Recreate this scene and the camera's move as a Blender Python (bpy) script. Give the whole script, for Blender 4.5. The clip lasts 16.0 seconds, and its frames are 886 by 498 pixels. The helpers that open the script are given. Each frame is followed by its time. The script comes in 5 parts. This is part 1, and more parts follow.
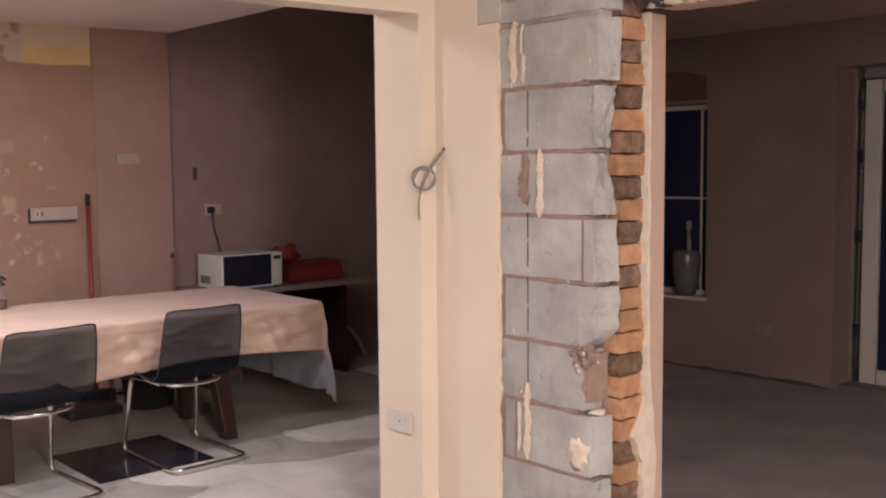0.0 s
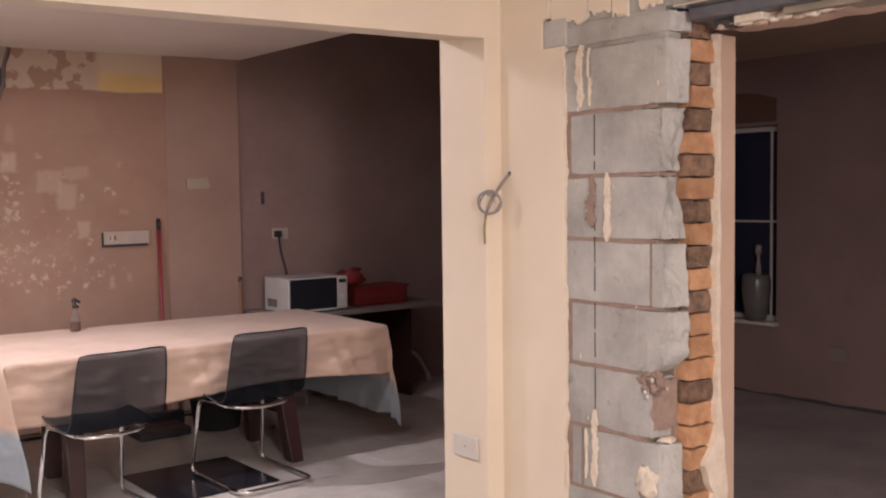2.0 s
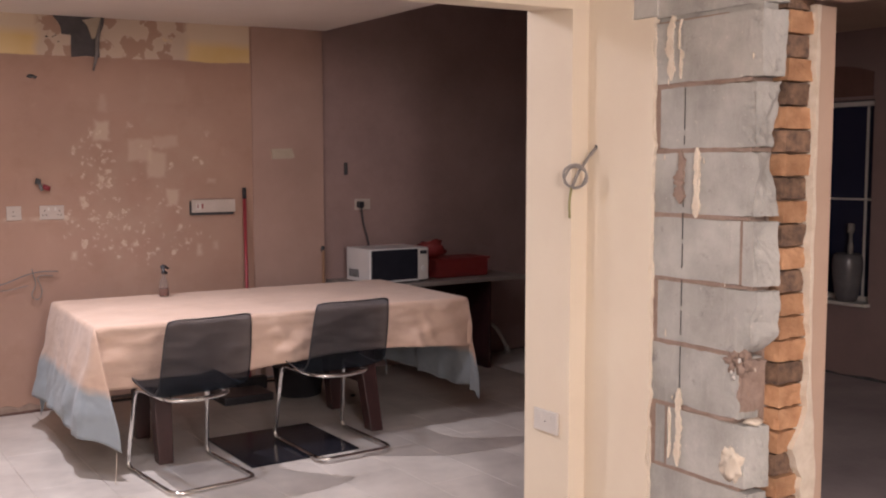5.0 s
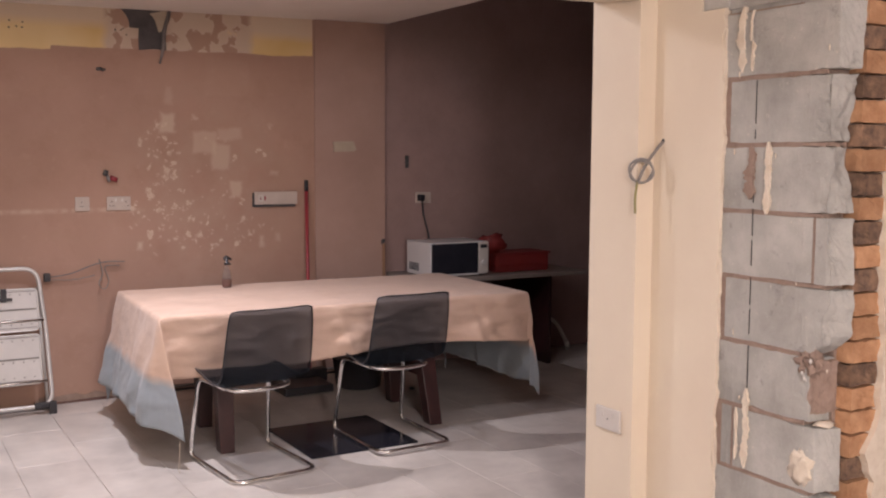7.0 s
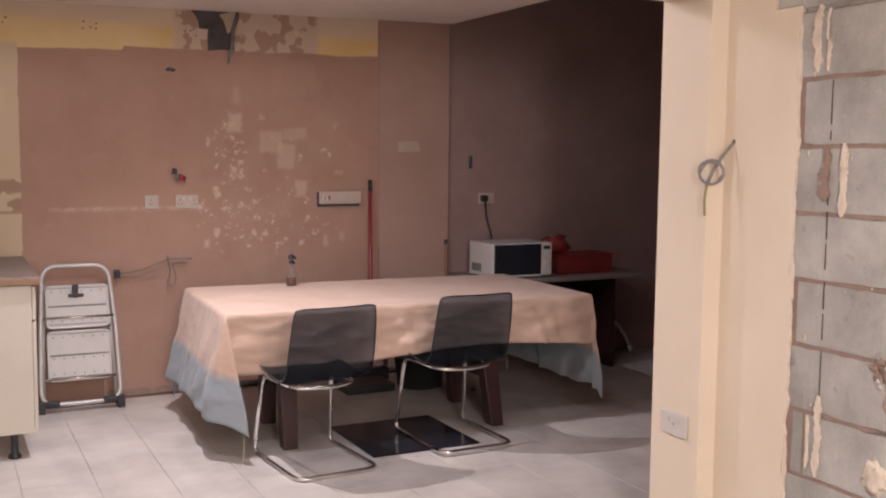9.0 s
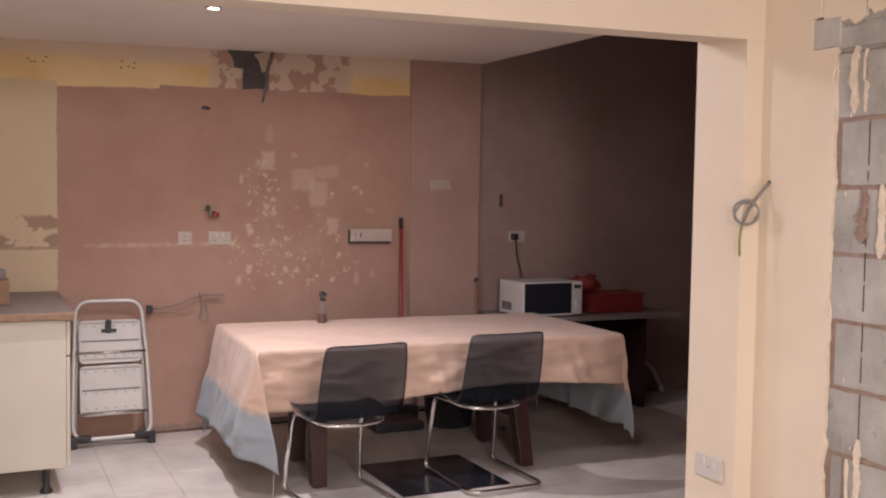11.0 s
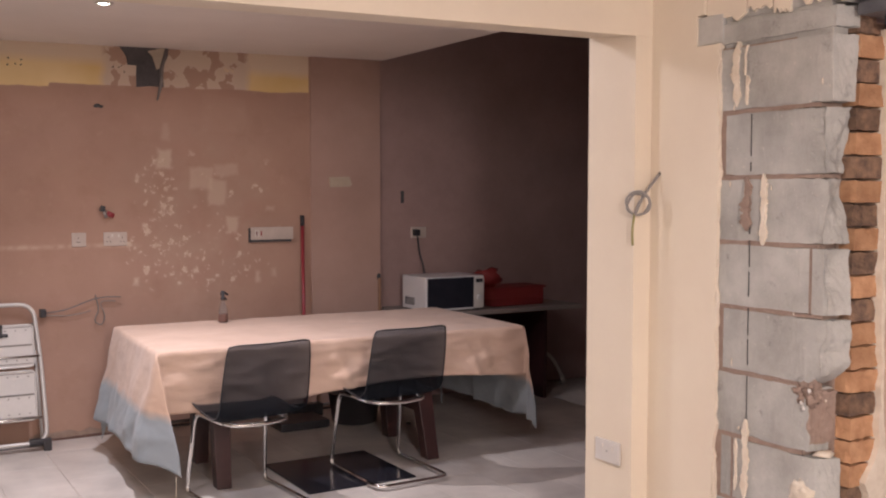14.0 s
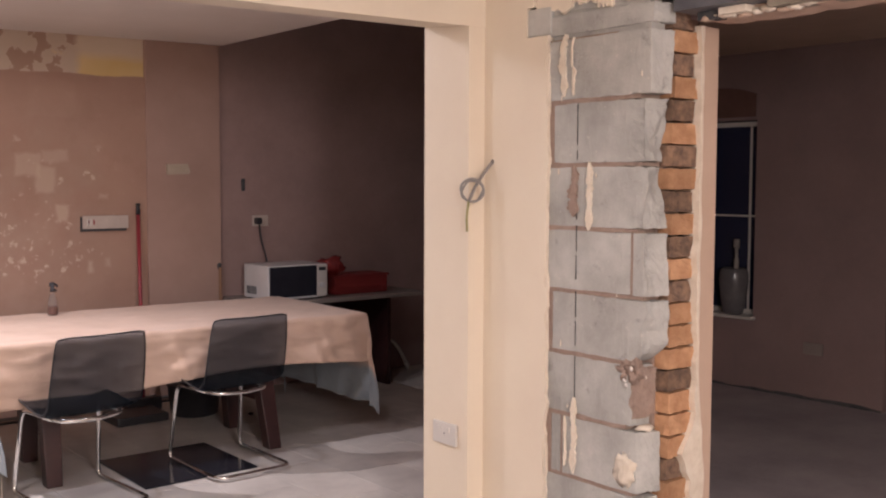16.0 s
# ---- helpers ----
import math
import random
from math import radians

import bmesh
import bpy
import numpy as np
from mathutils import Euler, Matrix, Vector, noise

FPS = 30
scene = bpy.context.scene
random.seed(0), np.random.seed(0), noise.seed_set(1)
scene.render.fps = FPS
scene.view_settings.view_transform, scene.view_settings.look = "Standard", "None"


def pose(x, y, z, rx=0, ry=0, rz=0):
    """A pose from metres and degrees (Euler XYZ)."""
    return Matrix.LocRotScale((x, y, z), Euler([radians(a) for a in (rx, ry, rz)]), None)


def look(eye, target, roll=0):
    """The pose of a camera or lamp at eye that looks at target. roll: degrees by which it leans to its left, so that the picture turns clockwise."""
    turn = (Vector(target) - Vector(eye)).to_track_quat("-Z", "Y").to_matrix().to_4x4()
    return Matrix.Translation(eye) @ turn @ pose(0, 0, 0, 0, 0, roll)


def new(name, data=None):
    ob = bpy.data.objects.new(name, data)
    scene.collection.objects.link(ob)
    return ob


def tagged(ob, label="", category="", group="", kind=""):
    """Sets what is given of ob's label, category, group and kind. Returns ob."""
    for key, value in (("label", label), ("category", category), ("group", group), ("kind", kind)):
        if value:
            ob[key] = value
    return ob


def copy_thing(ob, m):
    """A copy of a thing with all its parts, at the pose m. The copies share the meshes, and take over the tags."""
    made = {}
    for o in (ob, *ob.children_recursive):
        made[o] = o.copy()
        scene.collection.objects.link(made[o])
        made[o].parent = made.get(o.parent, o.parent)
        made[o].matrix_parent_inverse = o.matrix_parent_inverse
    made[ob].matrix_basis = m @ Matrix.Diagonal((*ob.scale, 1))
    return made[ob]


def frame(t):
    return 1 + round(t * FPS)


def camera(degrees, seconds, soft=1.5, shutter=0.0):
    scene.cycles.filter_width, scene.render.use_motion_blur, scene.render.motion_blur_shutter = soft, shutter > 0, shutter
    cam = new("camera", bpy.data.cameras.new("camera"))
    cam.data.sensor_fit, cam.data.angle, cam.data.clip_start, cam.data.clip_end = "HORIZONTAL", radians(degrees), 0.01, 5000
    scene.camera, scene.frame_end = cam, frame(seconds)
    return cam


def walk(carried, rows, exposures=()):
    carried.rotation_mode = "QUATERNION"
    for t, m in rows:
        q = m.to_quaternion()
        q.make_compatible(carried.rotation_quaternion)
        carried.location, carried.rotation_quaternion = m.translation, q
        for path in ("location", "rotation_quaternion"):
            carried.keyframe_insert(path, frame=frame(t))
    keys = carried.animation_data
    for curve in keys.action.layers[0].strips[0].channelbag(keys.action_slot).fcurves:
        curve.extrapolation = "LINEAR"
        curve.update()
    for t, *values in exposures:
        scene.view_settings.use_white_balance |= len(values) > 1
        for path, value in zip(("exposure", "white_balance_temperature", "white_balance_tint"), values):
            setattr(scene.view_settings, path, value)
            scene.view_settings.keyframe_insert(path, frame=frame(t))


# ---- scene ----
cam = camera(48.0, 16.0, 2.1)
PATH = [
    (0, (-0.941, 0.144, 1.535), (0.394, 1.625, 1.374), -0.5),
    (0.5, (-0.938, 0.145, 1.536), (0.379, 1.642, 1.383), -0.4),
    (1, (-0.941, 0.146, 1.538), (0.37, 1.651, 1.41), -0.4),
    (1.5, (-0.939, 0.152, 1.537), (0.343, 1.683, 1.43), -0.5),
    (2, (-0.942, 0.156, 1.538), (0.298, 1.721, 1.425), -0.7),
    (2.5, (-0.941, 0.162, 1.541), (0.279, 1.742, 1.416), -0.8),
    (3, (-0.94, 0.167, 1.539), (0.258, 1.763, 1.407), -0.9),
    (3.5, (-0.942, 0.171, 1.536), (0.24, 1.778, 1.391), -0.6),
    (4, (-0.944, 0.174, 1.539), (0.22, 1.793, 1.38), -0.3),
    (4.5, (-0.947, 0.175, 1.541), (0.19, 1.813, 1.378), -0.1),
    (7, (-0.945, 0.211, 1.54), (0.065, 1.927, 1.359), 0.3),
    (7.5, (-0.946, 0.215, 1.54), (0.033, 1.95, 1.366), 0.5),
    (8, (-0.951, 0.219, 1.542), (-0.009, 1.975, 1.366), 0.3),
    (8.5, (-0.952, 0.224, 1.539), (-0.036, 1.993, 1.357), 0.3),
    (9, (-0.954, 0.229, 1.536), (-0.05, 2.004, 1.356), 0.6),
    (9.5, (-0.959, 0.231, 1.54), (-0.065, 2.014, 1.381), 0.8),
    (10, (-0.964, 0.236, 1.54), (-0.083, 2.026, 1.41), 0.9),
    (10.2, (-0.96, 0.239, 1.54), (-0.082, 2.031, 1.423), 0.9),
    (12.3, (-1.006, 0.229, 1.535), (-0.179, 2.047, 1.432), 0.7),
    (12.5, (-0.996, 0.235, 1.539), (-0.154, 2.045, 1.428), 0.5),
    (13, (-0.989, 0.224, 1.532), (-0.077, 2.0, 1.418), 0.3),
    (13.5, (-0.982, 0.212, 1.528), (-0.002, 1.952, 1.419), 0.2),
    (14, (-0.98, 0.204, 1.528), (0.047, 1.917, 1.42), 0.1),
    (14.5, (-0.977, 0.194, 1.53), (0.116, 1.866, 1.412), -0.1),
    (15, (-0.973, 0.178, 1.525), (0.186, 1.803, 1.394), -0.3),
    (15.5, (-0.954, 0.171, 1.523), (0.271, 1.746, 1.389), -0.1),
    (16, (-0.957, 0.157, 1.52), (0.316, 1.695, 1.391), 0.2),
]
walk(cam, [(t, look(eye, target, roll)) for t, eye, target, roll in PATH])

# ---- light ----
world = bpy.data.worlds.new("night")
scene.world = world
world.use_nodes = True
world.node_tree.nodes["Background"].inputs[0].default_value = (0.02, 0.025, 0.05, 1)
world.node_tree.nodes["Background"].inputs[1].default_value = 0.25
scene.view_settings.exposure = 0.24


def area(name, at, target, size, watts, colour):
    d = bpy.data.lights.new(name, "AREA")
    d.shape, d.size, d.energy, d.color = "DISK", size, watts, colour
    ob = new(name, d)
    ob.matrix_world = look(at, target)
    return ob


def spot(name, at, target, watts, colour, angle=110, blend=0.6, radius=0.04):
    d = bpy.data.lights.new(name, "SPOT")
    d.energy, d.color, d.spot_size, d.spot_blend, d.shadow_soft_size = watts, colour, radians(angle), blend, radius
    ob = new(name, d)
    ob.matrix_world = look(at, target)
    return ob


WARM = (1.0, 0.90, 0.92)
COOL = (0.97, 0.91, 1.02)
area("ceiling_light_room", (-0.4, -0.5, 2.40), (-0.4, -0.49, 0), 0.6, 76, WARM)
# Added fill lamp without a known fitting, brightens the rooms from behind.
bulb = bpy.data.lights.new("room_fill_bulb", "POINT")
bulb.energy, bulb.color, bulb.shadow_soft_size = 160, WARM, 0.22
new("room_fill_bulb", bulb).location = (-0.6, -1.1, 1.88)
# First is the lit downlight; the two at y 4.0 are added fills.
DOWNLIGHT_AND_FILLS = [(0.115, 5.22), (-0.30, 4.0), (1.30, 4.0)]
for dx, dy in DOWNLIGHT_AND_FILLS:
    if dy > 5:
        spot("lamp_and_fill_beam", (dx, dy, 2.42), (dx + 0.45, dy - 0.35, 0), 135, COOL, 136, 1.0, 0.02)
    else:
        spot("lamp_and_fill_beam", (dx, dy, 2.42), (dx, dy, 0), 14 if dx > 1 else 48, COOL, 180, 0.2, 0.10)


# ---- materials ----
def nodes_of(name):
    m = bpy.data.materials.new(name)
    m.use_nodes = True
    t = m.node_tree
    return m, t, t.nodes["Principled BSDF"]


def nd(t, kind, **kw):
    n = t.nodes.new(kind)
    for k, v in kw.items():
        if k in n.inputs:
            n.inputs[k].default_value = v
    return n


def noise_of(t, scale, detail=6, rough=0.6, vec=None):
    n = nd(t, "ShaderNodeTexNoise", Scale=scale, Detail=detail, Roughness=rough)
    if vec is not None:
        t.links.new(vec, n.inputs["Vector"])
    return n.outputs["Fac"]


def ramp(t, fac, lo, hi):
    n = nd(t, "ShaderNodeMapRange")
    n.inputs["From Min"].default_value, n.inputs["From Max"].default_value = lo, hi
    t.links.new(fac, n.inputs["Value"])
    return n.outputs["Result"]


def mix(t, fac, a, b):
    n = t.nodes.new("ShaderNodeMix")
    n.data_type = "RGBA"
    for v, sock in ((fac, n.inputs[0]), (a, n.inputs[6]), (b, n.inputs[7])):
        if isinstance(v, (int, float)):
            sock.default_value = v
        elif isinstance(v, tuple):
            sock.default_value = (*v, 1)
        else:
            t.links.new(v, sock)
    return n.outputs[2]


def calc(t, op, a, b=0.0):
    n = t.nodes.new("ShaderNodeMath")
    n.operation = op
    for v, sock in ((a, n.inputs[0]), (b, n.inputs[1])):
        if isinstance(v, (int, float)):
            sock.default_value = v
        else:
            t.links.new(v, sock)
    return n.outputs[0]


def bump(t, bsdf, height, strength=0.3, distance=0.01):
    n = nd(t, "ShaderNodeBump", Strength=strength, Distance=distance)
    t.links.new(height, n.inputs["Height"])
    t.links.new(n.outputs[0], bsdf.inputs["Normal"])


def coords(t):
    return t.nodes.new("ShaderNodeTexCoord").outputs["Object"]


def surface(name, a, b, scale=6.0, rough=0.6, metal=0.0, fine=60.0, relief=0.2, distance=0.004, vary=0.0, spec=0.5, spread=False):
    """A plain surface of two near colours, mottled at two scales, with fine relief."""
    m, t, bsdf = nodes_of(name)
    c = t.nodes.new("ShaderNodeNewGeometry").outputs["Position"] if spread else coords(t)
    f1 = ramp(t, noise_of(t, scale, 5, 0.6, c), 0.3, 0.7)
    f2 = noise_of(t, fine, 3, 0.6, c)
    f = calc(t, "ADD", calc(t, "MULTIPLY", f1, 0.7), calc(t, "MULTIPLY", f2, 0.3))
    col = mix(t, f, a, b)
    if vary:
        info = t.nodes.new("ShaderNodeObjectInfo")
        hsv = t.nodes.new("ShaderNodeHueSaturation")
        r = calc(t, "ADD", calc(t, "MULTIPLY", info.outputs["Random"], 2 * vary), 1 - vary)
        t.links.new(r, hsv.inputs["Value"])
        t.links.new(col, hsv.inputs["Color"])
        col = hsv.outputs[0]
    t.links.new(col, bsdf.inputs["Base Color"])
    bsdf.inputs["Roughness"].default_value = rough
    bsdf.inputs["Metallic"].default_value = metal
    bsdf.inputs["Specular IOR Level"].default_value = spec
    if relief:
        bump(t, bsdf, calc(t, "ADD", f2, f1), relief, distance)
    return m


M_CREAM = surface("cream_paint", (0.70, 0.605, 0.48), (0.76, 0.675, 0.54), 2.5, 0.75, fine=90, relief=0.15, distance=0.002, spec=0.25)
M_WHITE_CEILING = surface("ceiling_paint", (0.74, 0.68, 0.625), (0.82, 0.765, 0.71), 1.6, 0.85, fine=40, relief=0.1, distance=0.003, spec=0.2)
M_MORTAR = surface("mortar", (0.26, 0.185, 0.145), (0.37, 0.28, 0.23), 30, 0.95, fine=200, relief=0.7, distance=0.004, spec=0.1)
M_BRICK = surface("orange_brick", (0.34, 0.17, 0.088), (0.58, 0.345, 0.195), 18, 0.9, fine=120, relief=0.6, distance=0.004, vary=0.16, spec=0.2)
M_BURNT = surface("burnt_brick", (0.06, 0.048, 0.045), (0.38, 0.235, 0.15), 24, 0.9, fine=140, relief=0.7, distance=0.005, vary=0.2, spec=0.2)
M_TORN = surface("torn_plaster", (0.62, 0.53, 0.41), (0.80, 0.72, 0.60), 25, 0.9, fine=150, relief=0.6, distance=0.004, spec=0.2)
M_REVEAL = surface("pink_reveal_plaster", (0.50, 0.36, 0.27), (0.58, 0.43, 0.33), 3, 0.85, fine=60, relief=0.2, distance=0.002, spec=0.2)
# Darker than the neighbouring plaster: the unlit corner's shade is in this colour.
M_SHADED_PLASTER = surface("shaded_bare_plaster", (0.265, 0.185, 0.170), (0.385, 0.268, 0.245), 2.2, 0.9, fine=25, relief=0.25, distance=0.003, spec=0.15)
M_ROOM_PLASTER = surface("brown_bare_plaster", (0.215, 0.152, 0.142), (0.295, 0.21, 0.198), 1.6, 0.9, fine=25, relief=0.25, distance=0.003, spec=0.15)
M_PLASTER = surface("pink_bare_plaster", (0.37, 0.247, 0.203), (0.45, 0.308, 0.255), 2.4, 0.88, fine=30, relief=0.2, distance=0.003, spec=0.2)
M_SCREED = surface("dusty_screed", (0.28, 0.25, 0.258), (0.46, 0.415, 0.425), 1.8, 0.9, fine=40, relief=0.3, distance=0.003, spec=0.2)
M_TILE = surface("pale_floor_tile", (0.42, 0.38, 0.345), (0.78, 0.72, 0.655), 2.2, 0.36, fine=9, relief=0.04, distance=0.001, vary=0.035, spread=True)
M_GROUT = surface("grey_grout", (0.46, 0.42, 0.38), (0.62, 0.57, 0.52), 20, 0.95, spec=0.2)
M_STEEL = surface("rusty_steel", (0.16, 0.15, 0.15), (0.30, 0.28, 0.27), 14, 0.6, 0.6, relief=0.3)
M_CHROME = surface("chrome", (0.72, 0.71, 0.70), (0.80, 0.79, 0.78), 5, 0.12, 1.0, relief=0)
M_ALU = surface("white_enamel_tube", (0.52, 0.50, 0.47), (0.60, 0.58, 0.55), 6, 0.35, 0.2, relief=0)
M_STEP = surface("ribbed_step", (0.50, 0.48, 0.45), (0.58, 0.55, 0.52), 8, 0.5, 0.1, relief=0.1)
M_BLACK = surface("black_plastic", (0.022, 0.021, 0.024), (0.034, 0.033, 0.038), 12, 0.4, relief=0.05)
M_MAT = surface("black_glass_tile", (0.015, 0.016, 0.022), (0.024, 0.024, 0.032), 10, 0.18, relief=0, spec=0.35)
M_WOOD = surface("dark_red_wood", (0.026, 0.009, 0.009), (0.052, 0.017, 0.016), 14, 0.42, fine=80, relief=0.15, distance=0.002)
M_PVC = surface("white_plastic", (0.56, 0.525, 0.48), (0.63, 0.595, 0.55), 6, 0.35, relief=0)
M_RED = surface("red_plastic", (0.26, 0.030, 0.040), (0.31, 0.040, 0.052), 8, 0.35, relief=0)
M_MW = surface("white_microwave_enamel", (0.56, 0.55, 0.54), (0.62, 0.61, 0.60), 5, 0.35, relief=0)
M_CAB = surface("cream_cabinet_board", (0.56, 0.52, 0.43), (0.62, 0.575, 0.48), 3, 0.45, relief=0.03)
M_TOP = surface("grey_worktop", (0.14, 0.115, 0.10), (0.23, 0.185, 0.16), 12, 0.4, fine=120, relief=0.05)
M_EDGE = surface("chipboard_edge", (0.22, 0.135, 0.085), (0.36, 0.235, 0.15), 30, 0.7, fine=150, relief=0.3)
M_CARD = surface("brown_board", (0.24, 0.13, 0.07), (0.30, 0.17, 0.10), 6, 0.6, relief=0.05)
M_CERAMIC = surface("grey_ceramic", (0.10, 0.095, 0.10), (0.16, 0.15, 0.155), 9, 0.25, relief=0.05)
M_WIRE = surface("grey_cable", (0.20, 0.18, 0.165), (0.27, 0.25, 0.23), 20, 0.5, relief=0)
M_EARTH = surface("green_yellow_wire", (0.22, 0.20, 0.07), (0.30, 0.27, 0.10), 40, 0.5, relief=0)
# Near-black that paints the shade inside holes and gaps; also chips and caps.
M_HOLE = surface("hole_and_chip_black", (0.035, 0.035, 0.037), (0.10, 0.10, 0.10), 14, 0.95, fine=60, relief=0.5)
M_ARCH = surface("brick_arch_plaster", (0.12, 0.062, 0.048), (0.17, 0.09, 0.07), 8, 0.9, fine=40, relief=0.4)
M_DUSTY = surface("dusty_white_plastic", (0.46, 0.39, 0.335), (0.56, 0.48, 0.42), 14, 0.5, fine=60, relief=0.05)
M_PAPER = surface("old_paper", (0.40, 0.325, 0.245), (0.50, 0.42, 0.33), 12, 0.85, relief=0.1)
M_BEAM = surface("bare_grey_steel", (0.10, 0.105, 0.12), (0.20, 0.21, 0.235), 9, 0.42, 0.5, fine=50, relief=0.2)
M_TIMBER = surface("grey_green_timber", (0.20, 0.175, 0.13), (0.34, 0.29, 0.22), 8, 0.8, fine=90, relief=0.4)
M_RECESS = surface("recess_grey", (0.055, 0.052, 0.056), (0.125, 0.115, 0.115), 9, 0.95, fine=50, relief=0.5)
M_POLE = surface("pale_grey_tube", (0.40, 0.385, 0.37), (0.50, 0.48, 0.46), 5, 0.35, relief=0.02)
M_YELLOW = surface("yellow_plastic", (0.62, 0.36, 0.03), (0.70, 0.42, 0.05), 8, 0.4, relief=0)
M_COUNTER = surface("dim_laminate", (0.22, 0.18, 0.16), (0.28, 0.24, 0.21), 6, 0.5, relief=0.03)


def cloth_material(name, a, b, dye):
    m, t, bsdf = nodes_of(name)
    c = coords(t)
    w = nd(t, "ShaderNodeTexWave", Scale=260.0, Distortion=1.5)
    t.links.new(c, w.inputs["Vector"])
    f = ramp(t, noise_of(t, 4, 5, 0.6, c), 0.3, 0.7)
    at = t.nodes.new("ShaderNodeAttribute")
    at.attribute_name = "dyed"
    edge = calc(t, "ADD", at.outputs["Fac"], calc(t, "MULTIPLY", noise_of(t, 7, 4, 0.6, c), 0.10))
    col = mix(t, ramp(t, edge, 0.262, 0.318), dye, mix(t, f, a, b))
    t.links.new(col, bsdf.inputs["Base Color"])
    bsdf.inputs["Roughness"].default_value = 0.8
    bsdf.inputs["Specular IOR Level"].default_value = 0.2
    bsdf.inputs["Sheen Weight"].default_value = 0.2
    sk = nd(t, "ShaderNodeMapping")
    sk.inputs["Scale"].default_value = (1.6, 2.0, 2.2)
    sk.inputs["Rotation"].default_value = (0.3, 0.4, 0.5)
    t.links.new(c, sk.inputs[0])
    fold = calc(t, "ADD", noise_of(t, 7, 1, 0.4, c), calc(t, "MULTIPLY", noise_of(t, 3.5, 2, 0.5, sk.outputs[0]), 1.4))
    cr = nd(t, "ShaderNodeMapping")
    cr.inputs["Scale"].default_value = (1.3, 2.6, 5.0)
    cr.inputs["Rotation"].default_value = (0.0, 0.22, 0.1)
    t.links.new(c, cr.inputs[0])
    ridge = ramp(t, calc(t, "ABSOLUTE", calc(t, "SUBTRACT", noise_of(t, 2.6, 3, 0.5, cr.outputs[0]), 0.5)), 0.05, 0.0)
    patchy = ramp(t, noise_of(t, 2.2, 2, 0.5, c), 0.42, 0.6)
    fold = calc(t, "ADD", fold, calc(t, "MULTIPLY", calc(t, "MULTIPLY", ridge, patchy), 0.07))
    bump(t, bsdf, calc(t, "ADD", calc(t, "MULTIPLY", w.outputs["Fac"], 0.012), fold), 0.5, 0.02)
    return m


M_CLOTH = cloth_material("peach_cotton", (0.575, 0.405, 0.305), (0.665, 0.485, 0.38), (0.30, 0.34, 0.37))


def block_material():
    """Grey concrete block with trowel smears, dark scuffs and fine upright scratches."""
    m, t, bsdf = nodes_of("concrete_block")
    c = coords(t)
    info = t.nodes.new("ShaderNodeObjectInfo")
    soft = noise_of(t, 4.5, 5, 0.6, c)
    grit = noise_of(t, 150, 3, 0.6, c)
    col = mix(t, ramp(t, calc(t, "ADD", calc(t, "MULTIPLY", soft, 0.87), calc(t, "MULTIPLY", grit, 0.13)), 0.36, 0.66), (0.32, 0.312, 0.285), (0.49, 0.482, 0.445))
    st = nd(t, "ShaderNodeMapping")
    st.inputs["Scale"].default_value = (1.0, 4.0, 0.7)
    t.links.new(c, st.inputs[0])
    streak = ramp(t, noise_of(t, 14, 5, 0.65, st.outputs[0]), 0.54, 0.70)
    col = mix(t, calc(t, "MULTIPLY", streak, 0.25), col, (0.56, 0.535, 0.49))
    scuff = ramp(t, noise_of(t, 11, 6, 0.7, c), 0.60, 0.70)
    col = mix(t, calc(t, "MULTIPLY", scuff, 0.55), col, (0.20, 0.185, 0.175))
    spat = ramp(t, noise_of(t, 55, 3, 0.6, c), 0.68, 0.71)
    col = mix(t, calc(t, "MULTIPLY", spat, 0.4), col, (0.66, 0.60, 0.52))
    hsv = t.nodes.new("ShaderNodeHueSaturation")
    t.links.new(calc(t, "ADD", calc(t, "MULTIPLY", info.outputs["Random"], 0.16), 0.92), hsv.inputs["Value"])
    t.links.new(col, hsv.inputs["Color"])
    t.links.new(hsv.outputs[0], bsdf.inputs["Base Color"])
    bsdf.inputs["Roughness"].default_value = 0.92
    bsdf.inputs["Specular IOR Level"].default_value = 0.2
    bump(t, bsdf, calc(t, "ADD", calc(t, "MULTIPLY", grit, 0.7), calc(t, "ADD", soft, calc(t, "SUBTRACT", calc(t, "MULTIPLY", streak, 0.4), scuff))), 0.5, 0.004)
    return m


M_BLOCK = block_material()


def glassy(name, colour, alpha, rough=0.08, tint=(0.62, 0.64, 0.66)):
    """Tinted see-through plastic or glass: a share of the light passes straight through."""
    m, t, bsdf = nodes_of(name)
    bsdf.inputs["Base Color"].default_value = (*colour, 1)
    bsdf.inputs["Roughness"].default_value = rough
    tr = t.nodes.new("ShaderNodeBsdfTransparent")
    tr.inputs[0].default_value = (*tint, 1)
    mx = t.nodes.new("ShaderNodeMixShader")
    mx.inputs[0].default_value = alpha
    t.links.new(tr.outputs[0], mx.inputs[1])
    t.links.new(bsdf.outputs[0], mx.inputs[2])
    t.links.new(mx.outputs[0], t.nodes["Material Output"].inputs[0])
    return m


M_SMOKE = glassy("smoked_acrylic", (0.030, 0.038, 0.048), 0.14, 0.14, (0.53, 0.565, 0.61))
M_REDBAG = glassy("red_translucent_plastic", (0.40, 0.065, 0.062), 0.5, 0.25, (0.80, 0.38, 0.36))
M_CLEAR = glassy("clear_plastic", (0.5, 0.48, 0.46), 0.10, 0.08, (0.86, 0.86, 0.86))


def pane_material():
    m, t, bsdf = nodes_of("night_coloured_glass")
    # Opaque base colour carries the bluish night glow of the panes.
    bsdf.inputs["Base Color"].default_value = (0.022, 0.026, 0.055, 1)
    bsdf.inputs["Roughness"].default_value = 0.04
    return m


M_PANE = pane_material()


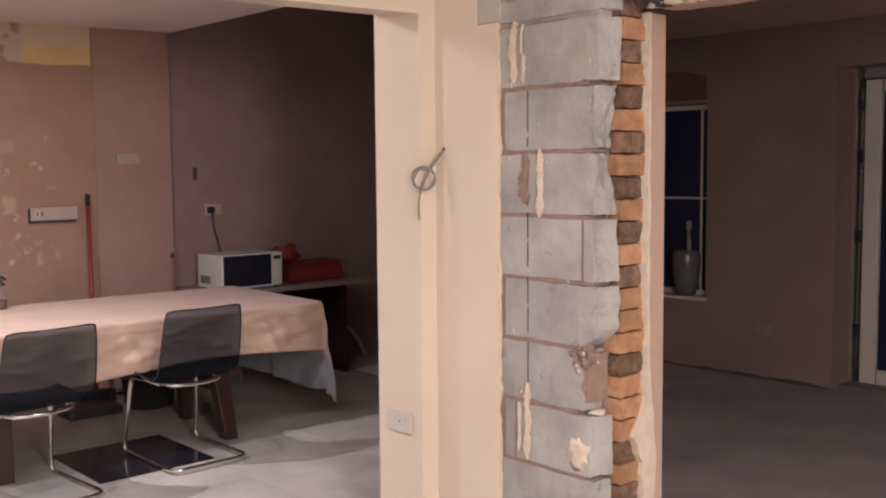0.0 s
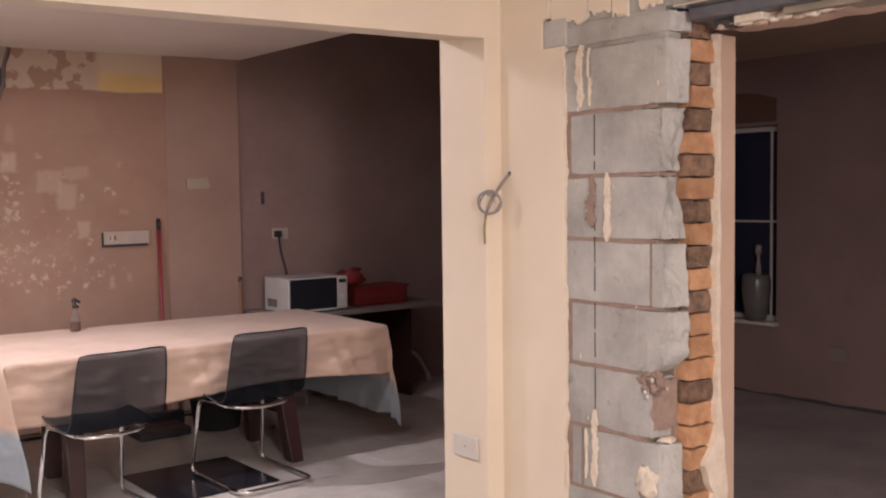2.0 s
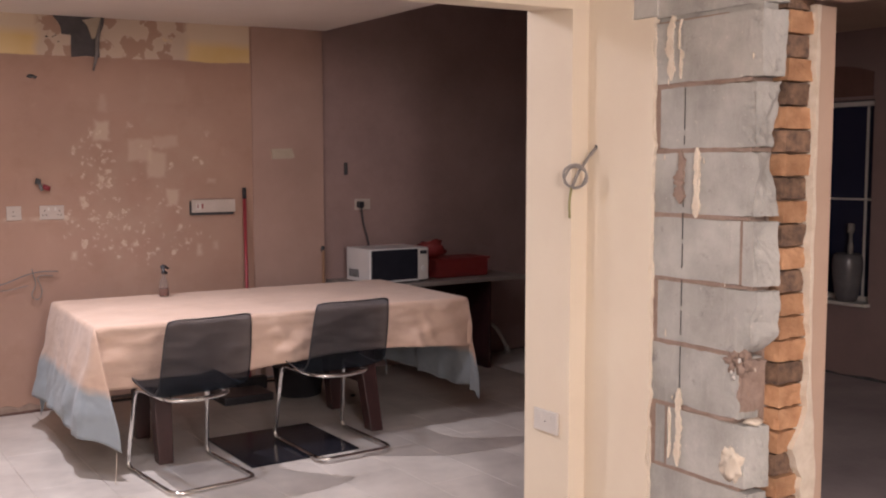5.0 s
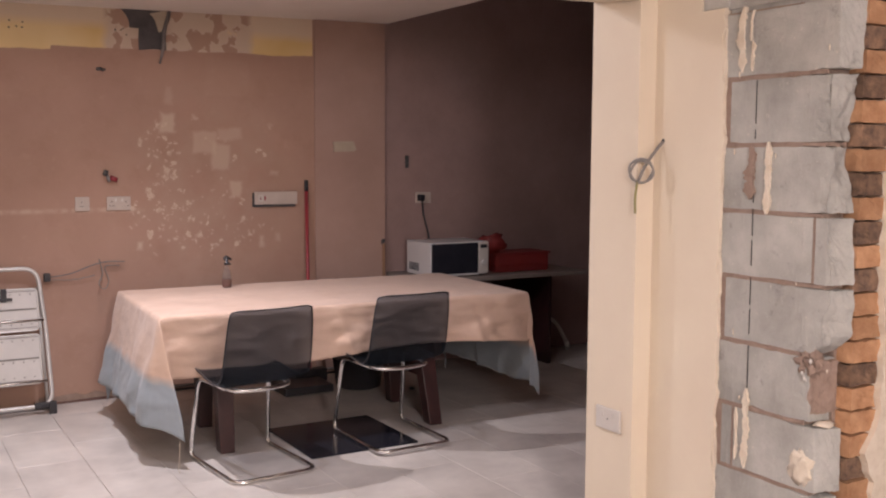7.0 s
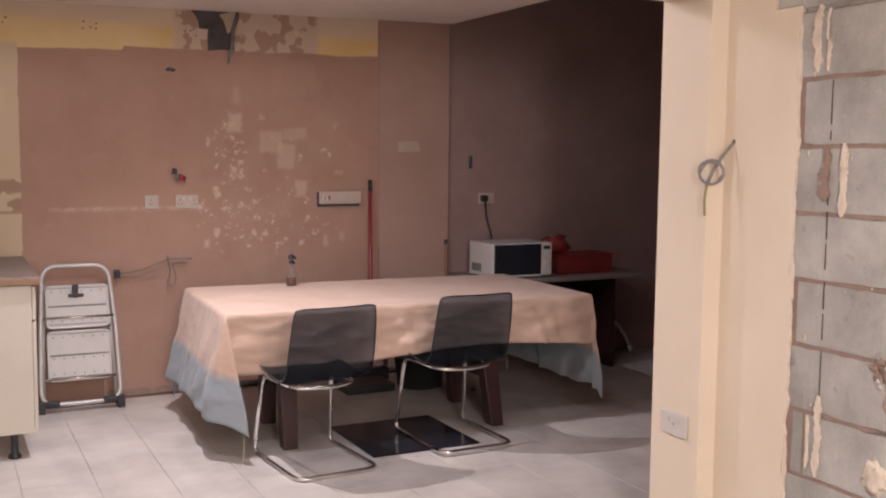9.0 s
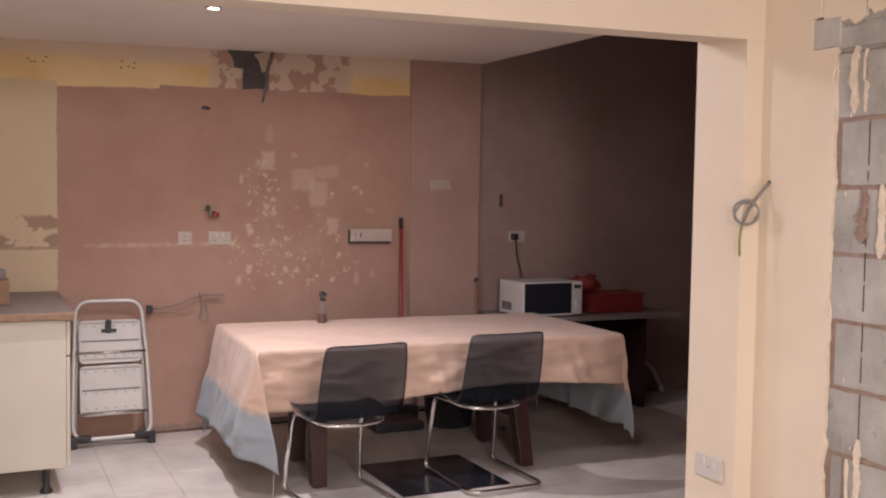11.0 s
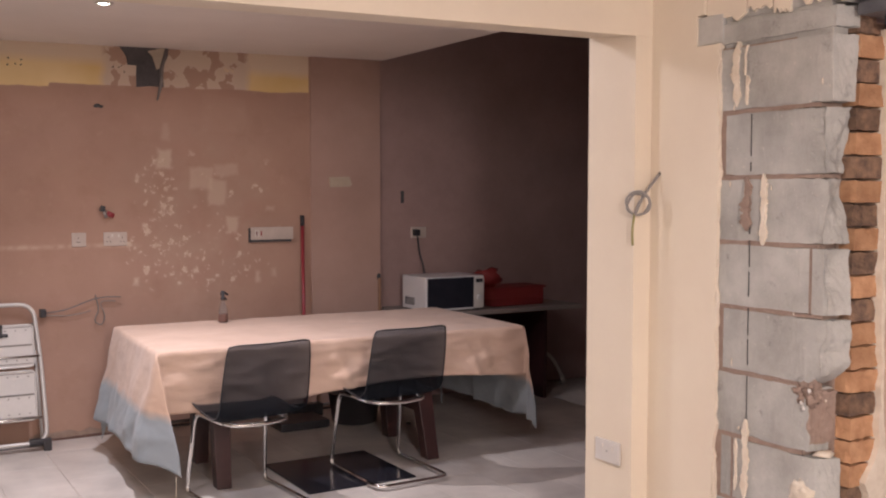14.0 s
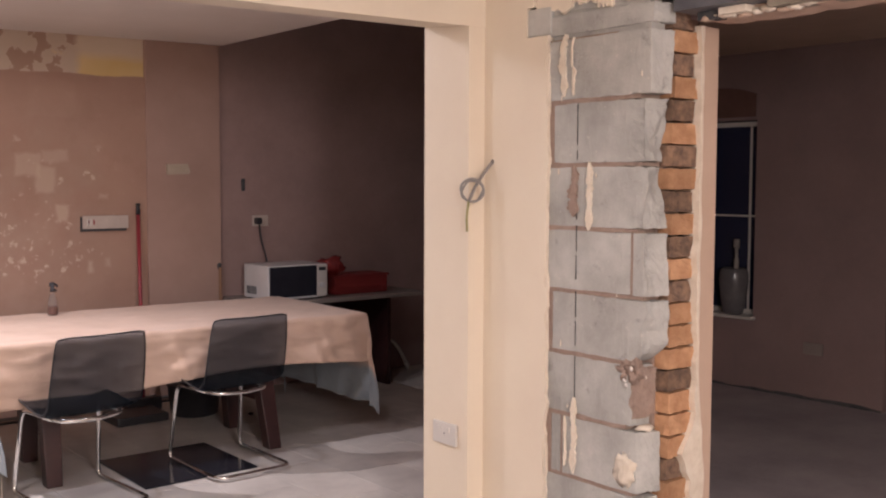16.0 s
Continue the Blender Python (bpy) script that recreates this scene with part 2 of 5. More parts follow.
def kitchen_wall():
    """Bare pink plaster with a band of old yellow paint, cream paint past an uneven edge and chips of old paint."""
    m, t, bsdf = nodes_of("stripped_kitchen_plaster")
    c = coords(t)
    wig = nd(t, "ShaderNodeTexNoise", Scale=9.0, Detail=4.0)
    t.links.new(c, wig.inputs["Vector"])
    wander = t.nodes.new("ShaderNodeVectorMath")
    wander.operation = "MULTIPLY_ADD"
    t.links.new(wig.outputs["Color"], wander.inputs[0])
    wander.inputs[1].default_value = (0.07, 0.07, 0.07)
    t.links.new(c, wander.inputs[2])
    sep = t.nodes.new("ShaderNodeSeparateXYZ")
    t.links.new(c, sep.inputs[0])
    x, z = sep.outputs[0], sep.outputs[2]
    sw = t.nodes.new("ShaderNodeSeparateXYZ")
    t.links.new(wander.outputs[0], sw.inputs[0])
    wx, wz = calc(t, "SUBTRACT", sw.outputs[0], 0.035), calc(t, "SUBTRACT", sw.outputs[2], 0.035)

    def mul(*f):
        out = f[0]
        for g in f[1:]:
            out = calc(t, "MULTIPLY", out, g)
        return out

    def oval(cx, cz, rx, rz):
        u = calc(t, "DIVIDE", calc(t, "SUBTRACT", x, cx), rx)
        v = calc(t, "DIVIDE", calc(t, "SUBTRACT", z, cz), rz)
        return ramp(t, calc(t, "ADD", calc(t, "MULTIPLY", u, u), calc(t, "MULTIPLY", v, v)), 1.0, 0.0)

    def box(x0, x1, z0, z1, soft=0.012):
        u = calc(t, "SUBTRACT", calc(t, "ABSOLUTE", calc(t, "SUBTRACT", wx, (x0 + x1) / 2)), (x1 - x0) / 2)
        v = calc(t, "SUBTRACT", calc(t, "ABSOLUTE", calc(t, "SUBTRACT", wz, (z0 + z1) / 2)), (z1 - z0) / 2)
        return ramp(t, calc(t, "MAXIMUM", u, v), soft, -soft)

    def chips(scale, density, size):
        v = nd(t, "ShaderNodeTexVoronoi", Scale=scale)
        tear = t.nodes.new("ShaderNodeVectorMath")
        tear.operation = "MULTIPLY_ADD"
        rip = nd(t, "ShaderNodeTexNoise", Scale=scale * 1.4, Detail=3.0)
        t.links.new(c, rip.inputs["Vector"])
        t.links.new(rip.outputs["Color"], tear.inputs[0])
        tear.inputs[1].default_value = (1.3 / scale, 1.3 / scale, 1.3 / scale)
        t.links.new(wander.outputs[0], tear.inputs[2])
        t.links.new(tear.outputs[0], v.inputs["Vector"])
        sc = t.nodes.new("ShaderNodeSeparateColor")
        t.links.new(v.outputs["Color"], sc.inputs[0])
        keep = ramp(t, calc(t, "SUBTRACT", density, sc.outputs[0]), 0.0, 0.04)
        return mul(keep, ramp(t, v.outputs["Distance"], size, size * 0.75))

    soft = noise_of(t, 1.5, 6, 0.6, c)
    grain = noise_of(t, 35, 4, 0.6, c)
    base = mix(t, ramp(t, soft, 0.3, 0.7), (0.37, 0.228, 0.175), (0.44, 0.283, 0.216))
    sweep = nd(t, "ShaderNodeMapping")
    sweep.inputs["Scale"].default_value = (0.7, 1.0, 2.2)
    t.links.new(c, sweep.inputs[0])
    base = mix(t, mul(ramp(t, noise_of(t, 2.4, 5, 0.6, sweep.outputs[0]), 0.45, 0.7), 0.35), base, (0.41, 0.27, 0.195))
    base = mix(t, mul(ramp(t, noise_of(t, 4.5, 6, 0.7, c), 0.52, 0.68), 0.30), base, (0.32, 0.185, 0.13))
    base = mix(t, mul(ramp(t, noise_of(t, 14, 5, 0.7, c), 0.58, 0.70), 0.22), base, (0.50, 0.35, 0.26))
    # scraped area with a thin grey-pink bloom
    bloom = mul(oval(1.05, 1.35, 0.75, 0.85), ramp(t, noise_of(t, 5, 5, 0.6, c), 0.36, 0.62))
    base = mix(t, mul(bloom, 0.45), base, (0.44, 0.325, 0.25))
    # torn pieces of lining paper
    for x0, x1, z0, z1, k in ((0.97, 1.12, 1.57, 1.70, 0.42), (1.10, 1.21, 1.46, 1.63, 0.45), (1.13, 1.29, 1.66, 1.73, 0.34), (0.75, 0.85, 1.70, 1.82, 0.6), (1.22, 1.30, 1.27, 1.38, 0.55), (0.79, 0.83, 1.88, 1.99, 0.25), (1.42, 1.45, 0.93, 1.01, 0.55), (1.53, 1.56, 0.97, 1.02, 0.4), (1.05, 1.35, 1.95, 2.18, 0.07), (0.60, 0.63, 0.95, 0.99, 0.7), (1.50, 1.56, 1.41, 1.44, 0.4)):
        base = mix(t, mul(box(x0, x1, z0, z1), k), base, (0.60, 0.48, 0.375))
    # chips of old paint, thick in one column and fanning out below
    dens = calc(t, "MAXIMUM", mul(oval(0.76, 1.48, 0.17, 0.42), 0.5), mul(oval(0.78, 1.20, 0.28, 0.24), 0.62))
    dens = calc(t, "MAXIMUM", dens, mul(oval(1.0, 1.06, 0.52, 0.20), 0.42))
    dens = calc(t, "MAXIMUM", dens, mul(oval(1.15, 1.35, 0.60, 0.60), 0.10))
    flake = calc(t, "MAXIMUM", chips(19, dens, 0.46), mul(chips(38, mul(dens, 0.6), 0.45), 0.7))
    flake = mul(flake, ramp(t, noise_of(t, 30, 4, 0.6, c), 0.30, 0.55))
    base = mix(t, mul(flake, 0.74), base, (0.64, 0.52, 0.41))
    # a pale scratched line at socket height
    dz = calc(t, "ABSOLUTE", calc(t, "SUBTRACT", z, calc(t, "ADD", 1.188, mul(soft, 0.03))))
    line = mul(ramp(t, dz, 0.022, 0.004), ramp(t, noise_of(t, 6, 4, 0.6, c), 0.46, 0.60), ramp(t, x, 0.80, 0.55))
    base = mix(t, mul(line, 0.55), base, (0.60, 0.47, 0.36))
    # old yellow paint under the ceiling, paler at its top, patched with filler near the hollow
    edge = calc(t, "ADD", calc(t, "ADD", 2.150, mul(ramp(t, x, -0.5, 0.1), 0.022)), calc(t, "ADD", mul(ramp(t, x, 0.10, 0.105), 0.022), mul(ramp(t, x, 0.1, 1.8), 0.025)))
    edge = calc(t, "ADD", edge, mul(noise_of(t, 5, 4, 0.6, c), 0.03))
    above = ramp(t, calc(t, "SUBTRACT", z, edge), 0.0, 0.006)
    yellow = mix(t, ramp(t, noise_of(t, 2.4, 3, 0.5, c), 0.35, 0.65), (0.70, 0.51, 0.23), (0.77, 0.60, 0.33))
    yellow = mix(t, ramp(t, calc(t, "ADD", z, mul(soft, 0.06)), 2.355, 2.42), yellow, (0.68, 0.555, 0.425))
    patch = mul(ramp(t, calc(t, "ABSOLUTE", calc(t, "SUBTRACT", wx, 0.90)), 0.50, 0.45), ramp(t, noise_of(t, 5, 3, 0.55, c), 0.34, 0.37))
    fill = mix(t, ramp(t, noise_of(t, 8.5, 3, 0.5, c), 0.52, 0.545), (0.60, 0.485, 0.385), (0.425, 0.285, 0.215))
    yellow = mix(t, patch, yellow, fill)
    inside = ramp(t, calc(t, "ADD", x, mul(grain, 0.004)), 1.82, 1.815)
    base = mix(t, mul(above, inside), base, yellow)
    # cream paint beside an upright edge, with two rows of bare brown blotches
    cream_edge = calc(t, "ADD", x, mul(noise_of(t, 12, 3, 0.5, c), 0.03))
    lower = ramp(t, calc(t, "ADD", z, mul(soft, 0.05)), 2.235, 2.205)
    blot = noise_of(t, 9, 3, 0.5, c)
    rows_ = calc(t, "MAXIMUM", mul(ramp(t, calc(t, "ABSOLUTE", calc(t, "SUBTRACT", wz, 1.35)), 0.055, 0.035), ramp(t, blot, 0.50, 0.52)),
                 mul(ramp(t, calc(t, "ABSOLUTE", calc(t, "SUBTRACT", wz, 1.228)), 0.045, 0.03), ramp(t, blot, 0.43, 0.45)))
    rows_ = calc(t, "MAXIMUM", rows_, mul(ramp(t, calc(t, "ABSOLUTE", calc(t, "SUBTRACT", z, 1.19)), 0.012, 0.006), 0.8))
    cream = mix(t, rows_, mix(t, ramp(t, soft, 0.35, 0.65), (0.56, 0.445, 0.30), (0.62, 0.505, 0.35)), (0.37, 0.255, 0.18))
    base = mix(t, mul(ramp(t, cream_edge, -0.485, -0.49), lower), base, cream)
    t.links.new(base, bsdf.inputs["Base Color"])
    bsdf.inputs["Roughness"].default_value = 0.85
    bsdf.inputs["Specular IOR Level"].default_value = 0.2
    bump(t, bsdf, calc(t, "ADD", calc(t, "ADD", grain, soft), mul(flake, 0.8)), 0.25, 0.004)
    return m


M_KITCHEN = kitchen_wall()


# ---- building helpers ----
def part(name, bm, material, parent=None, label="", smooth=False):
    me = bpy.data.meshes.new(name)
    bm.to_mesh(me)
    bm.free()
    for mm in material if isinstance(material, (list, tuple)) else (material,):
        me.materials.append(mm)
    if smooth:
        for p in me.polygons:
            p.use_smooth = True
    ob = new(name, me)
    if parent is not None:
        ob.parent = parent
    return tagged(ob, label)


def thing(name, label, category, group=""):
    return tagged(new(name), label, category, group)


def bx(x0, x1, y0, y1, z0, z1, bevel=0.0, bm=None, seg=2):
    b = bmesh.new()
    bmesh.ops.create_cube(b, size=1)
    for v in b.verts:
        v.co = Vector((x0 + (v.co.x + 0.5) * (x1 - x0), y0 + (v.co.y + 0.5) * (y1 - y0), z0 + (v.co.z + 0.5) * (z1 - z0)))
    if bevel:
        bmesh.ops.bevel(b, geom=list(b.edges), offset=bevel, segments=seg, affect="EDGES", profile=0.6)
    if bm is None:
        return b
    return joined(bm, b)


def joined(bm, other):
    me = bpy.data.meshes.new("tmp")
    other.to_mesh(me)
    other.free()
    bm.from_mesh(me)
    bpy.data.meshes.remove(me)
    return bm


def tube(points, radius, sides=10, closed=False, bm=None):
    """A round tube along points."""
    bm = bm or bmesh.new()
    pts = [Vector(p) for p in points]
    n = len(pts)
    rings, up = [], None
    for i, p in enumerate(pts):
        a = pts[i - 1] if (i or closed) else p
        b = pts[(i + 1) % n] if (i < n - 1 or closed) else p
        d = (b - a).normalized()
        if up is None:
            up = d.orthogonal().normalized()
        up = (up - d * up.dot(d)).normalized()
        side = d.cross(up)
        rad = radius[i] if isinstance(radius, (list, tuple)) else radius
        rings.append([bm.verts.new(p + rad * (math.cos(2 * math.pi * k / sides) * up + math.sin(2 * math.pi * k / sides) * side)) for k in range(sides)])
    for i in range(n if closed else n - 1):
        r, s = rings[i], rings[(i + 1) % n]
        for k in range(sides):
            bm.faces.new((r[k], r[(k + 1) % sides], s[(k + 1) % sides], s[k]))
    if not closed:
        bm.faces.new(rings[0][::-1])
        bm.faces.new(rings[-1])
    bmesh.ops.recalc_face_normals(bm, faces=bm.faces[:])
    return bm


def rounded(points, r=0.04, n=5, closed=False):
    """A polyline with its corners rounded."""
    pts = [Vector(p) for p in points]
    out = []
    for i, p in enumerate(pts):
        if not closed and i in (0, len(pts) - 1):
            out.append(p)
            continue
        a, b = pts[i - 1], pts[(i + 1) % len(pts)]
        ra = min(r, (a - p).length * 0.45)
        rb = min(r, (b - p).length * 0.45)
        p0, p2 = p + (a - p).normalized() * ra, p + (b - p).normalized() * rb
        for k in range(n + 1):
            u = k / n
            out.append(p0 * (1 - u) ** 2 + p * 2 * u * (1 - u) + p2 * u * u)
    return out


def lathe(profile, at, sides=24, bm=None):
    bm = bm or bmesh.new()
    rings = []
    for r, z in profile:
        rings.append([bm.verts.new((at[0] + r * math.cos(2 * math.pi * k / sides), at[1] + r * math.sin(2 * math.pi * k / sides), at[2] + z)) for k in range(sides)])
    for r, s in zip(rings, rings[1:]):
        for k in range(sides):
            bm.faces.new((r[k], r[(k + 1) % sides], s[(k + 1) % sides], s[k]))
    bm.faces.new(rings[0][::-1])
    bm.faces.new(rings[-1])
    return bm


def plate(outline, axis, lo, hi, bm=None):
    """A flat piece with the given outline (pairs along the two other axes), from lo to hi along axis x, y or z."""
    bm = bm or bmesh.new()
    def co(u, v, w):
        return {"x": (w, u, v), "y": (u, w, v), "z": (u, v, w)}[axis]
    a = [bm.verts.new(co(u, v, lo)) for u, v in outline]
    b = [bm.verts.new(co(u, v, hi)) for u, v in outline]
    n = len(a)
    fa, fb = bm.faces.new(a), bm.faces.new(b)
    for k in range(n):
        bm.faces.new((a[k], a[(k + 1) % n], b[(k + 1) % n], b[k]))
    bmesh.ops.recalc_face_normals(bm, faces=bm.faces[:])
    bmesh.ops.triangulate(bm, faces=[fa, fb], ngon_method="EAR_CLIP")
    return bm


def lump(name, at, size, material, parent, seed, label="", sub=2):
    bm = bmesh.new()
    bmesh.ops.create_icosphere(bm, subdivisions=sub, radius=1)
    for v in bm.verts:
        k = 1 + 0.55 * noise.noise(v.co * 1.7 + Vector((seed, seed * 2, 0))) + 0.35 * noise.noise(v.co * 4.1 + Vector((seed, 0, seed)))
        v.co = Vector((at[0] + v.co.x * size[0] * k, at[1] + v.co.y * size[1] * k, at[2] + v.co.z * size[2] * k))
    return part(name, bm, material, parent, label, True)


def structure(name, bm, material, label):
    return tagged(part(name, bm, material), label, "", "", "structure")


def ragged(lo, hi, at, amp, n, seed):
    """Points up an uneven upright edge: (across, height)."""
    rnd = random.Random(seed)
    out = []
    for k in range(n + 1):
        z = lo + (hi - lo) * k / n
        out.append((at + amp * (0.6 * math.sin(z * 9 + seed) + rnd.uniform(-1, 1)), z))
    return out


# ---- structure ----
YA, QY, QY2, PX, PX2, CEIL = 6.70, 3.00, 3.27, 1.60, 1.905, 2.50
HEAD = 2.09
floor = structure("floor", bx(-3.6, 5.9, -3.2, 6.9, -0.2, -0.012), M_GROUT, "grey grout and screed bed under the floors")
floor_room = structure("floor_room", bx(-3.2, 1.75, -2.8, 3.0, -0.05, 0.0), M_SCREED, "dusty grey screed floor of the front room")
structure("floor_side_room_end", bx(2.80, 5.9, 3.22, 4.85, -0.05, 0.001), M_SCREED, "dusty grey screed floor of the dark side room")
floor_side = structure("floor_side_room", bx(1.75, 6.0, -2.8, 3.22, -0.05, 0.001), M_SCREED, "dusty grey screed floor of the dark side room")

wall_kitchen = structure("wall_kitchen_back", bx(-2.6, 2.375, YA, YA + 0.2, 0, 3.1), M_KITCHEN, "stripped pink plaster wall with old yellow paint")
wall_dark = structure("wall_kitchen_dark", bx(2.375, 5.9, YA + 0.025, YA + 0.2, 0, 3.1), M_SHADED_PLASTER, "brown bare plaster wall, its shade put into the colour")
boxing = structure("trim_pipe_boxing", bx(1.825, 2.372, YA - 0.014, YA, 0, CEIL, 0.003), M_PLASTER, "pink plaster skim strip beside the dark wall")
gap = [(-0.02 + 2.38 * k / 60, 0.010 + 0.013 * noise.noise(Vector((k * 0.31, 0.5, 4))) + 0.006 * noise.noise(Vector((k * 1.3, 2.5, 4)))) for k in range(61)]
structure("trim_kitchen_foot", plate([(-0.02, 0.001)] + gap + [(2.36, 0.001)], "y", YA - 0.019, YA + 0.004), M_ARCH, "dark brown uneven strip along the foot of the kitchen wall")
structure("wall_kitchen_left", bx(-2.6, -2.5, QY2, YA, 0, CEIL), M_CREAM, "cream painted kitchen side wall")
structure("wall_kitchen_right", bx(5.52, 5.72, 4.9, YA, 0, 3.1), M_SHADED_PLASTER, "bare plaster side wall in the shaded colour")
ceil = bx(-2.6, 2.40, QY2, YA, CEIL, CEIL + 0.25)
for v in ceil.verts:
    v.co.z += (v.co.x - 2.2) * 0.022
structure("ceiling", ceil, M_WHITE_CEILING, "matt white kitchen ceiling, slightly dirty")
structure("ceiling_dark", bx(2.40, 5.7, QY2, YA + 0.1, 2.9, 3.1), M_SHADED_PLASTER, "high unpainted ceiling in the shaded colour")
structure("ceiling_room", bx(-3.3, PX, -2.9, QY, 2.45, 2.6), M_WHITE_CEILING, "matt white front room ceiling")
structure("ceiling_side_room", bx(PX2, 5.9, -2.9, 4.8, 2.5, 2.6), M_REVEAL, "brown unpainted side room ceiling")

wall_q = structure("wall_north", bx(1.52, 1.625, QY, QY2 - 0.002, 0, 2.3, 0.0015), M_CREAM, "cream painted wall stub beside the kitchen opening")
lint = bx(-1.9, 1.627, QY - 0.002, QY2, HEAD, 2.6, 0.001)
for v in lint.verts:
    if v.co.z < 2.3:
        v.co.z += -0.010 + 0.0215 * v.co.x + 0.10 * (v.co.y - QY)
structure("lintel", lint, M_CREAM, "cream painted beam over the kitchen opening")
structure("wall_north_left", bx(-3.3, -1.9, QY, QY2, 0, 2.6), M_CREAM, "cream painted wall beside the kitchen opening")
structure("wall_west", bx(-3.3, -3.2, -2.8, QY, 0, 2.6), M_CREAM, "cream painted front room wall")
structure("wall_south", bx(-3.3, 5.7, -2.9, -2.8, 0, 2.6), M_CREAM, "cream painted wall behind the walk")
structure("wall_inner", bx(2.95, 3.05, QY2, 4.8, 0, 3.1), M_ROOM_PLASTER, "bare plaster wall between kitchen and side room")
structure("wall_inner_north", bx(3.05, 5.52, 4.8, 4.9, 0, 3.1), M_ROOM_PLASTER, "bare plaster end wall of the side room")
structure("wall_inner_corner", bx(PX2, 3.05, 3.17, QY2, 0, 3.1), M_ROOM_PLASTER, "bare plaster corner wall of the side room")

# ---- broken wall between the rooms ----
COURSE, TOPJ = 0.2208, 2.038
wall_p = structure("wall_east", bx(PX + 0.0165, 1.70, 2.36, QY, 0, 2.03), M_MORTAR, "broken block and brick wall end beside the knocked-through doorway")
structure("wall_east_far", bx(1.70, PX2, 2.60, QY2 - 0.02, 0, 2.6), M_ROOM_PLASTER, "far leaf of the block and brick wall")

# cream plaster skin, torn along the exposed blocks
edge = ragged(0.0, 2.05, 2.665, 0.009, 70, 3)
outline = [(QY, 0.0)] + edge + [(2.775, 2.05), (2.775, 2.155), (2.74, 2.158), (2.735, 2.45), (QY, 2.45)]
skin = structure("wall_east_plaster", plate(outline, "x", PX, PX + 0.03), M_CREAM, "cream painted plaster with a torn edge")
lip = ragged(0.0, 2.04, 2.667, 0.006, 60, 8)
strip = [(y + 0.012 + 0.004 * math.sin(z * 23), z) for y, z in lip] + [(y - 0.002, z) for y, z in lip[::-1]]
part("torn_edge", plate(strip, "x", PX + 0.003, PX + 0.022), M_TORN, skin, "broken white plaster edge")

# wall over the doorway: torn plaster, block ends and a steel bearer
above = structure("wall_over_doorway", bx(PX + 0.02, 1.80, -2.8, 2.74, 2.125, 2.6), M_BLOCK, "exposed blockwork over the doorway with paint remains")
rnd = random.Random(5)
for a, b, lo, hi in ((2.735, 2.56, 2.125, 2.45), (2.555, 2.45, 2.145, 2.45), (2.445, 2.38, 2.122, 2.45), (2.33, 2.24, 2.13, 2.45), (2.235, 2.18, 2.17, 2.45), (2.12, 1.75, 2.14, 2.45), (1.70, 0.4, 2.15, 2.45)):
    pts = []
    for k in range(9):
        pts.append((a + (b - a) * k / 8, lo + rnd.uniform(-0.010, 0.014)))
    pts += [(b, hi), (a, hi)]
    part("paint_remnant", plate(pts, "x", PX + 0.008, PX + 0.021), M_TORN if 2.3 > a > 2.2 else M_CREAM, above, "cream plaster left on the blocks")
part("padstone_patch", bx(PX + 0.006, PX + 0.03, 2.66, 2.775, 2.052, 2.15, 0.004), M_BLOCK, above, "bare grey filler patch")
part("steel_flange", bx(PX + 0.006, 1.80, -2.8, 2.19, 2.113, 2.121, 0.002), M_CHROME, above, "worn bright steel flange")
part("steel_web", bx(1.66, 1.79, -2.8, 2.17, 2.074, 2.112, 0.003), M_BEAM, above, "dull steel bearer")
lower = [(2.13 - 0.06 * k, 2.050 + rnd.uniform(-0.003, 0.006)) for k in range(80)]
part("broken_render", plate([(y, z) for y, z in lower] + [(y, 2.075) for y, z in lower[::-1]], "x", 1.745, PX2 - 0.004), M_REVEAL, above, "broken plaster edge under the steel")
part("under_steel_piece", bx(1.70, 1.80, 0.2, 1.86, 2.052, 2.074, 0.003), M_TIMBER, above, "weathered timber packing")
part("under_steel_piece", bx(1.70, 1.77, 1.93, 2.03, 2.050, 2.073, 0.004), M_TORN, above, "pale broken plaster packing")
# Solid black piece gives the shade of an open gap below the steel.
part("under_steel_piece", bx(1.73, 1.78, 2.05, 2.13, 2.046, 2.074, 0.004), M_HOLE, above, "black block painted as the shaded gap under the steel")
for k in range(9):
    lump("plaster_crumb", (1.745 + 0.01 * math.sin(k * 2.3), 2.10 - 0.045 * k, 2.052 + 0.004 * math.sin(k * 1.7)), (0.02, 0.026, 0.010), M_TORN if k % 3 else M_REVEAL, above, k + 200, "", 2)
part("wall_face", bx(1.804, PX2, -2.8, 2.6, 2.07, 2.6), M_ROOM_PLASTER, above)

# reveal plaster on the side room's face of the wall
rev = ragged(0.0, 2.05, 1.841, 0.006, 60, 12)
rev = [(x - (0.062 * (max(0.0, 1 - (z - 0.63) / 0.07) if z > 0.63 else math.exp(-((0.63 - z) / 0.11) ** 2 * 1.2))) - (0.012 if z < 0.5 else 0.0), z) for x, z in rev]
reveal = structure("doorway_reveal", plate(rev + [(PX2 + 0.034, 2.05), (PX2 + 0.034, 0.0)], "y", 2.192, 2.60), M_REVEAL, "pink plastered doorway reveal with a ragged edge")
band = [(x - 0.003 + 0.003 * noise.noise(Vector((z * 19, 0.3, 1))), z) for x, z in rev] + [(1.852 + 0.005 * noise.noise(Vector((z * 9, 4.2, 2))) + 0.005 * noise.noise(Vector((z * 30, 1.2, 2))) + 0.040 / (1 + math.exp((z - 0.72) / 0.06)) * (1 + 0.35 * noise.noise(Vector((z * 6, 0.2, 5)))), z) for x, z in rev[::-1]]
part("broken_edge", plate(band, "y", 2.185, 2.22), M_TORN, reveal, "white broken plaster edge")


